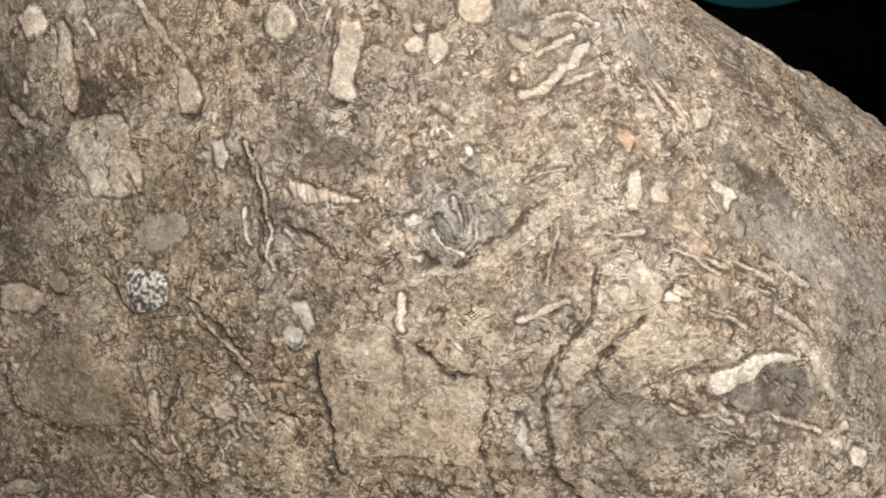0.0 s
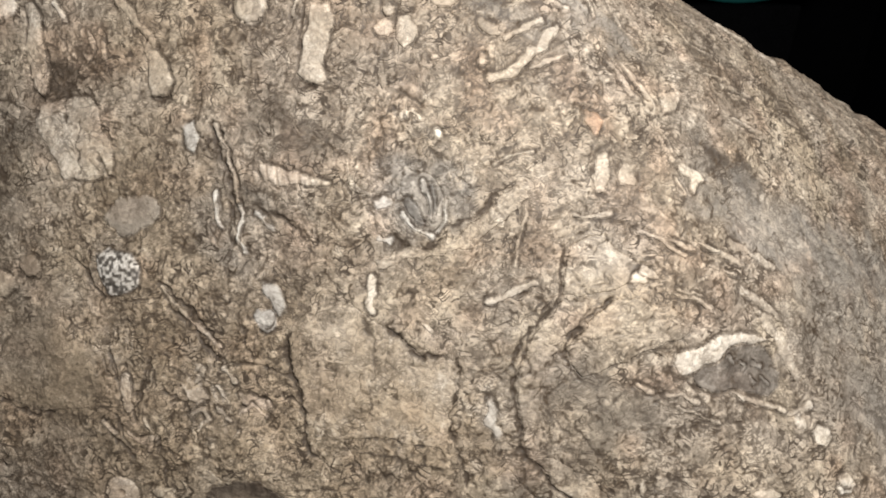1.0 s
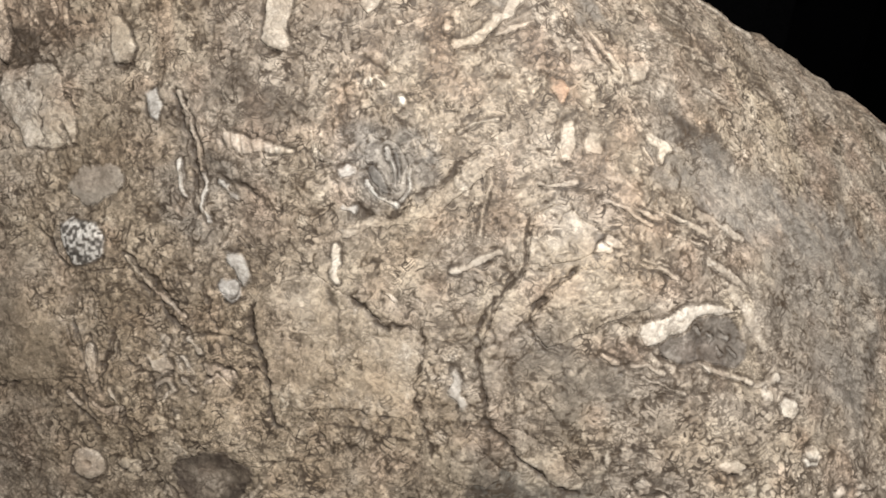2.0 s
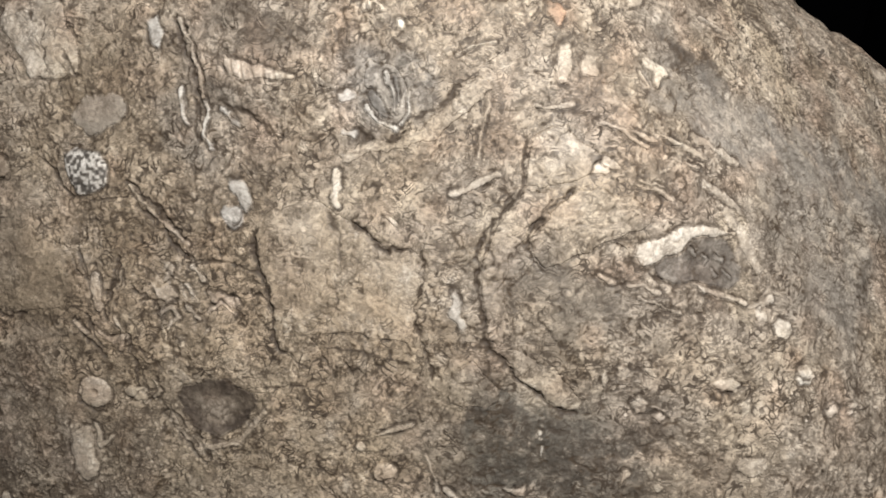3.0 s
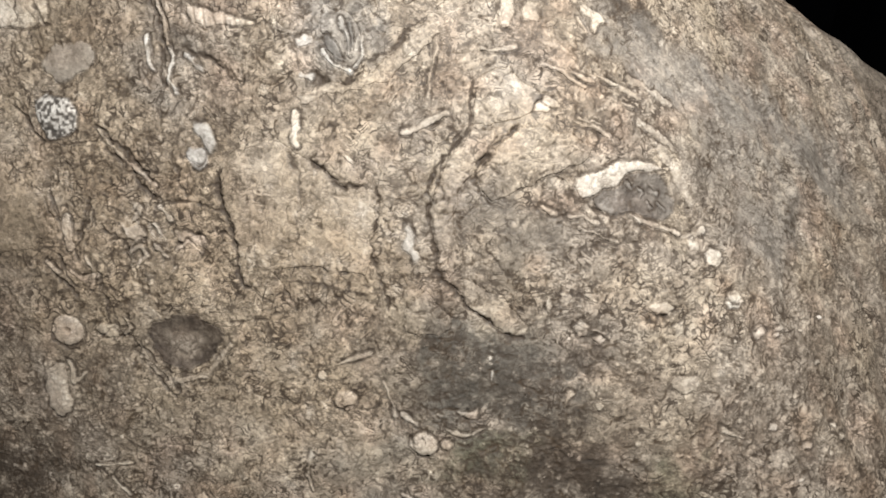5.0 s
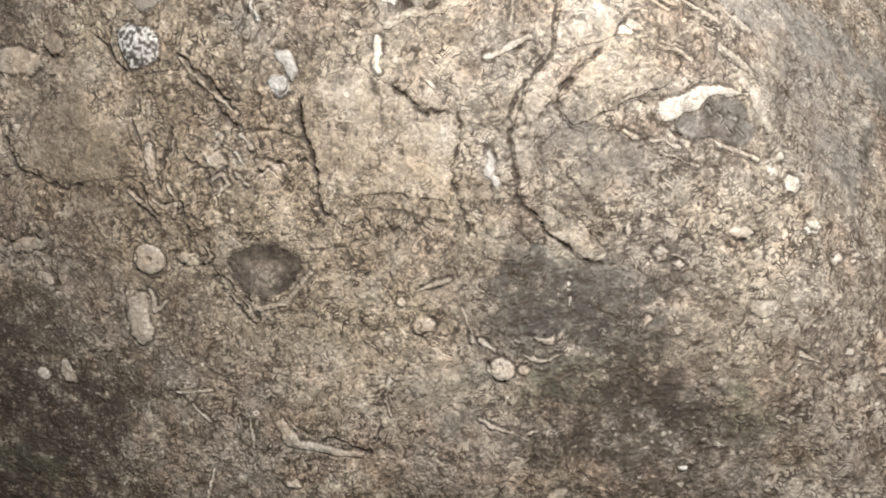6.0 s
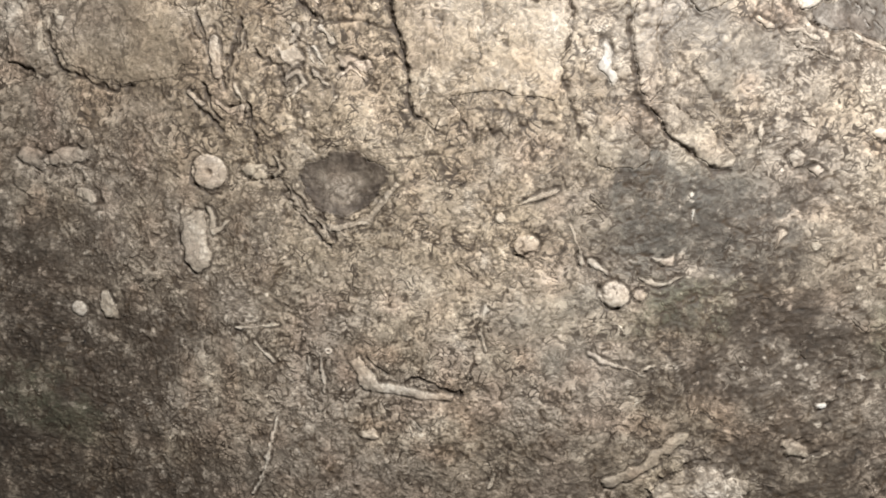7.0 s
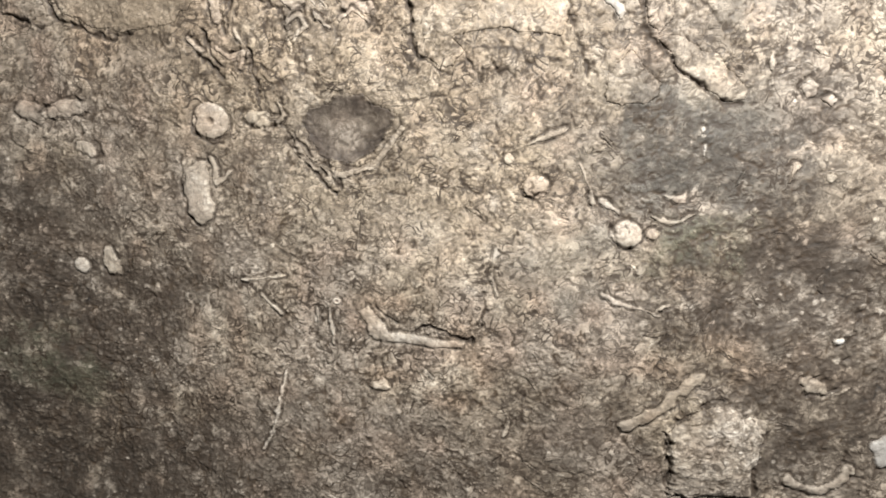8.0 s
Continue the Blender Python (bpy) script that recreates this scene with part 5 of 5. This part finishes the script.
for number, (win, inside, name, look_of) in enumerate(PIECES):
    own = inside > 0
    if look_of.get("minor") and (own.sum() < 14 or (OWNER[win][own] >= 0).any()):
        continue
    keep = look_of.get("keep", 0.3)
    h, tone = look_of.get("h", 0.25), look_of.get("tone", 0.55)
    if 0.5 < tone < 0.82:
        tone = 0.5 + (tone - 0.5) * (0.6 if "sliver" in name or "fragment" in name else 0.8)
    edge_rise = 1 - np.exp(-np.maximum(inside, 0) / 0.45)
    top = BROAD[win] + h * edge_rise + rough_relief[win] * (1 - (1 - keep) * edge_rise) + knobs[win] * 0.04 - GROOVE[win] * 0.4
    shade = tone + (TONE[win] - 0.42) * (0.15 + 0.7 * keep) + knobs[win] * 0.10 + (MOTTLE[win] - 0.5) * 0.16
    if look_of.get("pit"):
        hole = np.clip(1.2 - look_of["away"] / look_of["pit"], 0, 1)
        top, shade = top - 0.6 * hole, shade - 0.4 * hole
    if look_of.get("ring"):
        hollow = np.clip((look_of["ring"] - look_of["away"]) / 0.4, 0, 1)
        top, shade = top - 0.22 * hollow, shade - 0.12 * hollow
    if look_of.get("ribs"):
        cut = np.clip(np.cos(look_of["along"] * look_of["ribs"] * math.tau + WOBBLE_V[win]) * 2 - 0.9, 0, 1)
        top, shade = top - 0.22 * cut, shade - 0.16 * cut
    if look_of.get("speckle"):
        salt = np.clip((SALT[win] - 0.34) * 4, 0, 1) * 0.7 + (FINE_SALT[win] - 0.5) * 0.3
        shade = shade * 0 + 0.06 + salt
        top = top + 0.08 * salt
    if look_of.get("blades"):
        fu, fv = look_of["focus"]
        angle = np.arctan2(GU[win] - fu + WOBBLE_U[win] * 0.6, GV[win] - fv + 1.5)
        blade = np.sin(angle * look_of["blades"] + WOBBLE_V[win] * 3.0 + SWAY_U[win] * 0.8) * np.clip(2.2 * MOTTLE[win] - 0.4, 0, 1)
        shade = shade + 0.36 * np.clip(blade, -0.7, 1) * (0.3 + GRIT[win])
        top = top + 0.10 * blade
    if look_of.get("heart"):
        near = np.clip(inside / (inside.max() * 0.75), 0, 1)
        shade, top = shade + look_of["heart"] * near ** 1.5, top + 0.2 * near
    ink = np.clip(inside / 0.5 + 0.3 + (GRIT[win] - 0.5) * 1.2, 0, 1) * look_of.get("cover", 0.95)
    if not look_of.get("minor"):
        TONE[win] = TONE[win] * (1 - ink) + shade * ink
        for layer in STAIN_SHADE.values():
            layer[win] *= 1 - ink * look_of.get("clean", 0.7)
        DULL[win] = DULL[win] * (1 - ink) + ink * look_of.get("grey", 0.0) * 0.7
        CALM[win] = np.maximum(CALM[win], np.clip(inside / 0.4, 0, 1) * max(0.9 - 0.8 * keep, look_of.get("calm", 0.0)))
        BLUSH[win] = np.maximum(BLUSH[win], ink * look_of.get("red", False))
        # dark ring round the piece: its joint, widened by shade put into the colour
        joint = np.exp(-((inside + 0.14) / 0.24) ** 2) * look_of.get("joint", 0.62) * np.clip(2.0 * GRIT[win] - 0.3, 0, 1)
        GROOVE[win] = np.maximum(GROOVE[win] * (1 - np.clip(inside / 0.3, 0, 1) * look_of.get("clean", 0.7)), joint)
        BODY[win] -= joint * 0.5
    TOP[win] = np.where(own, top if not look_of.get("minor") else TOP[win] + 0.03, TOP[win])
    OWNER[win][own] = number
for points, width, depth in SCRATCHES:
    win = around(points, 3)
    cut = np.exp(-(distance_to(points, win, 0.3, True) / (width * (0.08 + 0.58 * GRIT[win]))) ** 2) * depth
    GROOVE[win] = np.maximum(GROOVE[win], cut)
    TOP[win] -= cut * 0.4
TINT = tone_colour(TONE)
ochre = np.clip(grain(9, 41) * 1.6 - 0.5, 0, 1)[..., None]
TINT = TINT * (1 - ochre * (1 - np.array((1.02, 0.99, 0.92))))
rosy = np.clip(grain(5, 42) * 2.0 - 1.0, 0, 1)[..., None]
TINT = TINT * (1 - rosy * (1 - np.array((1.06, 0.97, 0.93))))
patchy = grain(2.4, 43)
for colour, layer in STAIN_SHADE.items():
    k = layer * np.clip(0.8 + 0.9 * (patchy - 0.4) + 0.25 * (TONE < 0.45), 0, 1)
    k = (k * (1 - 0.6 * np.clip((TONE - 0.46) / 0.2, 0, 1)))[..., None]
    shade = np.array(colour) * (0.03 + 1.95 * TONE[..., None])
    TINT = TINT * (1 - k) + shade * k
grey_tint = TINT.mean(-1, keepdims=True) * np.array((1.03, 1.0, 0.95))
TINT = TINT * (1 - DULL[..., None]) + grey_tint * DULL[..., None]
TINT = TINT * (1 - BLUSH[..., None] * (1 - np.array((1.10, 0.94, 0.86))))
# clay of the grooves, which also holds the shade painted round the pieces
CLAY_AND_SHADE = np.array((0.046, 0.032, 0.021))
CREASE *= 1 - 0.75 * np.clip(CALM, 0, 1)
# a broad brown darkening from the creases into the stone beside them
halo = CREASE.copy()
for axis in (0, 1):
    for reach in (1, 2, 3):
        halo = (np.roll(halo, reach, axis) + halo + np.roll(halo, -reach, axis)) / 3
halo = np.clip(halo * 1.1 - 0.08, 0, 1)[..., None] * (1 - 0.6 * SMOOTH[..., None])
TINT = TINT * (1 - halo * np.array((0.38, 0.43, 0.49)))
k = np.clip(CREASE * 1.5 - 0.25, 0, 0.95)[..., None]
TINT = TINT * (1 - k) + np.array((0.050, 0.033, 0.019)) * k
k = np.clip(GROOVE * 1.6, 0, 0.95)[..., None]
TINT = TINT * (1 - k) + CLAY_AND_SHADE * k
POLISH = np.clip(SMOOTH * 0.20 + DULL * 0.22 + 0.10 * (grain(3, 44) - 0.4), 0, 0.4)
deep = OWNER >= 0
for shift, axis in ((1, 0), (-1, 0), (1, 1), (-1, 1)):
    deep = deep & (np.roll(OWNER, shift, axis) == OWNER)
SOCKET = np.where(deep, TOP - 0.7, np.where(OWNER >= 0, TOP - 0.03, BODY))
WORN = np.clip(SMOOTH * 0.55 + 0.25 * DULL + CALM + np.clip(TONE * 4 - 2.7, 0, 0.8), 0, 1)


def mesh_object(name, verts, faces, mat, parent=None, smooth=True):
    """One mesh object; faces: an array of quads or a list of polygons."""
    me = bpy.data.meshes.new(name)
    if isinstance(faces, np.ndarray):
        me.vertices.add(len(verts))
        me.vertices.foreach_set("co", np.asarray(verts, np.float32).ravel())
        me.loops.add(faces.size)
        me.loops.foreach_set("vertex_index", faces.ravel().astype(np.int32))
        me.polygons.add(len(faces))
        me.polygons.foreach_set("loop_start", np.arange(0, faces.size, 4, dtype=np.int32))
        me.update(calc_edges=True)
    else:
        me.from_pydata([tuple(p) for p in verts], [], faces)
    me.polygons.foreach_set("use_smooth", np.full(len(me.polygons), smooth))
    me.materials.append(mat)
    ob = new(name, me)
    if parent:
        ob.parent = parent
    return ob


def grid_faces(rows, cols, start=0):
    k = (np.arange(rows - 1)[:, None] * cols + np.arange(cols - 1)[None, :]).ravel() + start
    return np.stack([k, k + 1, k + cols + 1, k + cols], -1)


stone = tagged(new("fossil_stone"), "tan and grey limestone full of fossils, on a black table", "stone")
stone.empty_display_size = 0.02
stone.matrix_world = PLACE

# the dense face, and the other sides in coarse steps, in one mesh
edge = np.minimum.reduce([GU - US[0], US[-1] - GU, GV - VS[0], VS[-1] - GV])
fade = np.clip(edge / 4.0, 0, 1)
points, _ = surface(GU, GV, SOCKET * fade)
verts, faces = [points.reshape(-1, 3)], [grid_faces(*GU.shape)]
tints, polishes, wear_values = [TINT.reshape(-1, 3)], [POLISH.ravel()], [WORN.ravel()]
count = GU.size
u0, u1, v0, v1 = US[0], US[-1], VS[0], VS[-1]
corner = [np.array((u, -85.0, v)) for u, v in ((u0, v0), (u1, v0), (u1, v1), (u0, v1))]
rear = [np.array((c[0], 110.0, c[2])) for c in corner]
sides = [(corner[0], corner[3], rear[0], rear[3]), (corner[2], corner[1], rear[2], rear[1]), (corner[1], corner[0], rear[1], rear[0]),
         (corner[3], corner[2], rear[3], rear[2]), (rear[1], rear[0], rear[2], rear[3])]
for a, b, c, d in sides:
    s, t = np.meshgrid(np.linspace(0, 1, 90), np.linspace(0, 1, 90))
    s, t = s[..., None], t[..., None]
    ways = (a * (1 - s) + b * s) * (1 - t) + (c * (1 - s) + d * s) * t
    p, n = block(ways)
    bump_height = np.array([noise.fractal(Vector(q) * 60, 1.0, 2.0, 4) for q in p.reshape(-1, 3)]).reshape(p.shape[:2])
    rim = np.clip(np.minimum.reduce([s[..., 0], 1 - s[..., 0], t[..., 0], 1 - t[..., 0]]) * 8, 0, 1)
    p = p + n * (bump_height * rim * 0.0012)[..., None]
    verts.append(p.reshape(-1, 3))
    faces.append(grid_faces(90, 90, count))
    count += 8100
    tints.append(tone_colour(0.42 + 0.25 * bump_height.ravel()))
    polishes.append(np.zeros(8100))
    wear_values.append(np.zeros(8100))
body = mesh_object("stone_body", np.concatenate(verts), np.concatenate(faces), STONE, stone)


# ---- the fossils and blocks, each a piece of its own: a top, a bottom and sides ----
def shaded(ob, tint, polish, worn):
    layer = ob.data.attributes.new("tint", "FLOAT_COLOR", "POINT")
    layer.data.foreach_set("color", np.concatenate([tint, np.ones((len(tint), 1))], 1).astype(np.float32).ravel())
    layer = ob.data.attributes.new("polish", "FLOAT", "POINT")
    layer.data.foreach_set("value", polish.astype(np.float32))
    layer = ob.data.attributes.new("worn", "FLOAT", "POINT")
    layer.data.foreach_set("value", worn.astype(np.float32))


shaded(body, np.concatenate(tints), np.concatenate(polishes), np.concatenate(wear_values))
COLS = len(US)
for number, (win, inside, name, look_of) in enumerate(PIECES):
    rows, cols = win
    own = OWNER[win] == number
    if own.sum() < 8:
        continue
    j, i = np.nonzero(own[:-1, :-1] | own[1:, :-1] | own[:-1, 1:] | own[1:, 1:])
    full = own[:-1, :-1][j, i] & own[1:, :-1][j, i] & own[:-1, 1:][j, i] & own[1:, 1:][j, i]
    j, i = j[full] + rows.start, i[full] + cols.start
    if len(j) < 4:
        continue
    quads = np.stack([j * COLS + i, j * COLS + i + 1, (j + 1) * COLS + i + 1, (j + 1) * COLS + i], -1)
    used, local = np.unique(quads, return_inverse=True)
    local = local.reshape(-1, 4)
    uu, vv, up = GU.ravel()[used], GV.ravel()[used], TOP.ravel()[used]
    upper, _ = surface(uu, vv, up)
    lower, _ = surface(uu, vv, up - 0.75)
    pairs = np.concatenate([local[:, [0, 1]], local[:, [1, 2]], local[:, [2, 3]], local[:, [3, 0]]])
    codes, back = pairs[:, 0] * len(used) + pairs[:, 1], pairs[:, 1] * len(used) + pairs[:, 0]
    rim = pairs[~np.isin(codes, back)]
    walls = np.stack([rim[:, 1], rim[:, 0], rim[:, 0] + len(used), rim[:, 1] + len(used)], -1)
    ob = mesh_object(name, np.concatenate([upper, lower]), np.concatenate([local, local[:, ::-1] + len(used), walls]), STONE, stone)
    if look_of.get("label"):
        tagged(ob, look_of["label"])
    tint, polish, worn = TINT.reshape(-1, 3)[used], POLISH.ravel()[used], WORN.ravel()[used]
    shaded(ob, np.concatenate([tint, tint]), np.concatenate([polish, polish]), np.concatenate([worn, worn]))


# ---- table and room ----
def box(name, x0, x1, y0, y1, z0, z1, mat, bevel=0.0):
    bm = bmesh.new()
    bmesh.ops.create_cube(bm, size=1.0)
    bmesh.ops.scale(bm, vec=(x1 - x0, y1 - y0, z1 - z0), verts=bm.verts)
    bmesh.ops.translate(bm, vec=((x0 + x1) / 2, (y0 + y1) / 2, (z0 + z1) / 2), verts=bm.verts)
    if bevel:
        bmesh.ops.bevel(bm, geom=bm.edges[:], offset=bevel, segments=3, affect="EDGES", profile=0.5)
    me = bpy.data.meshes.new(name)
    bm.to_mesh(me)
    bm.free()
    me.materials.append(mat)
    return new(name, me)


CLOTH = material("black_cloth", (0.008, 0.008, 0.009), 0.95, vary=0.3, scale=120.0, bump=0.3, depth=0.001, spec=0.05)
DARK = material("dark_room_paint", (0.012, 0.012, 0.014), 0.9, vary=0.2, scale=8.0, bump=0.1, depth=0.002, spec=0.1)
TEAL = material("teal_glaze", (0.03, 0.22, 0.21), 0.4, vary=0.12, scale=30.0, bump=0.05, depth=0.001)
tagged(box("table_top", -0.60, 0.60, -0.65, 0.85, -0.03, 0.0, CLOTH, 0.004), "black table top", "table", kind="structure")
tagged(box("ceiling", -0.62, 0.62, -0.67, 0.87, 0.90, 0.92, DARK), "dark ceiling", "ceiling", kind="structure")
tagged(box("wall_north", -0.62, 0.62, 0.852, 0.87, 0.0, 0.90, DARK), "dark wall behind the table", "wall", kind="structure")
tagged(box("wall_south", -0.62, 0.62, -0.67, -0.652, 0.0, 0.90, DARK), "dark wall beside the table", "wall", kind="structure")
tagged(box("wall_west", -0.62, -0.602, -0.652, 0.852, 0.0, 0.90, DARK), "dark wall beside the table", "wall", kind="structure")
tagged(box("wall_east", 0.602, 0.62, -0.652, 0.852, 0.0, 0.90, DARK), "dark wall beside the table", "wall", kind="structure")


def lathe(name, profile, mat, parent=None, turns=64):
    """A round thing from a closed profile of (radius, height)."""
    bm = bmesh.new()
    rings = []
    for r, z in profile:
        rings.append([bm.verts.new((r * math.cos(math.tau * k / turns), r * math.sin(math.tau * k / turns), z)) for k in range(turns)])
    for a, b in zip(rings, rings[1:]):
        for k in range(turns):
            bm.faces.new((a[k], a[(k + 1) % turns], b[(k + 1) % turns], b[k])).smooth = True
    bm.faces.new(rings[0][::-1])
    bm.faces.new(rings[-1])
    me = bpy.data.meshes.new(name)
    bm.to_mesh(me)
    bm.free()
    me.materials.append(mat)
    ob = new(name, me)
    ob.parent = parent
    return ob


# ---- a teal object given a plate's form, on an added unseen black plinth, behind the stone ----
plinth = tagged(box("plinth", 0.216, 0.306, 0.52, 0.58, 0.0, 0.2130, CLOTH, 0.003), "black block added unseen to hold up the teal object", "block")
teal_body = lathe("plate", [(0.002, 0.0), (0.060, 0.0), (0.064, 0.003), (0.085, 0.006), (0.128, 0.014), (0.134, 0.017), (0.135, 0.020),
                             (0.133, 0.0215), (0.127, 0.020), (0.086, 0.012), (0.060, 0.008), (0.002, 0.008)], TEAL)
teal_body.matrix_world = pose(0.261, 0.56, 0.2130 + 0.135, 90, 0, 0)
tagged(teal_body, "round teal object, modelled as an upright plate on an added black block", "plate")
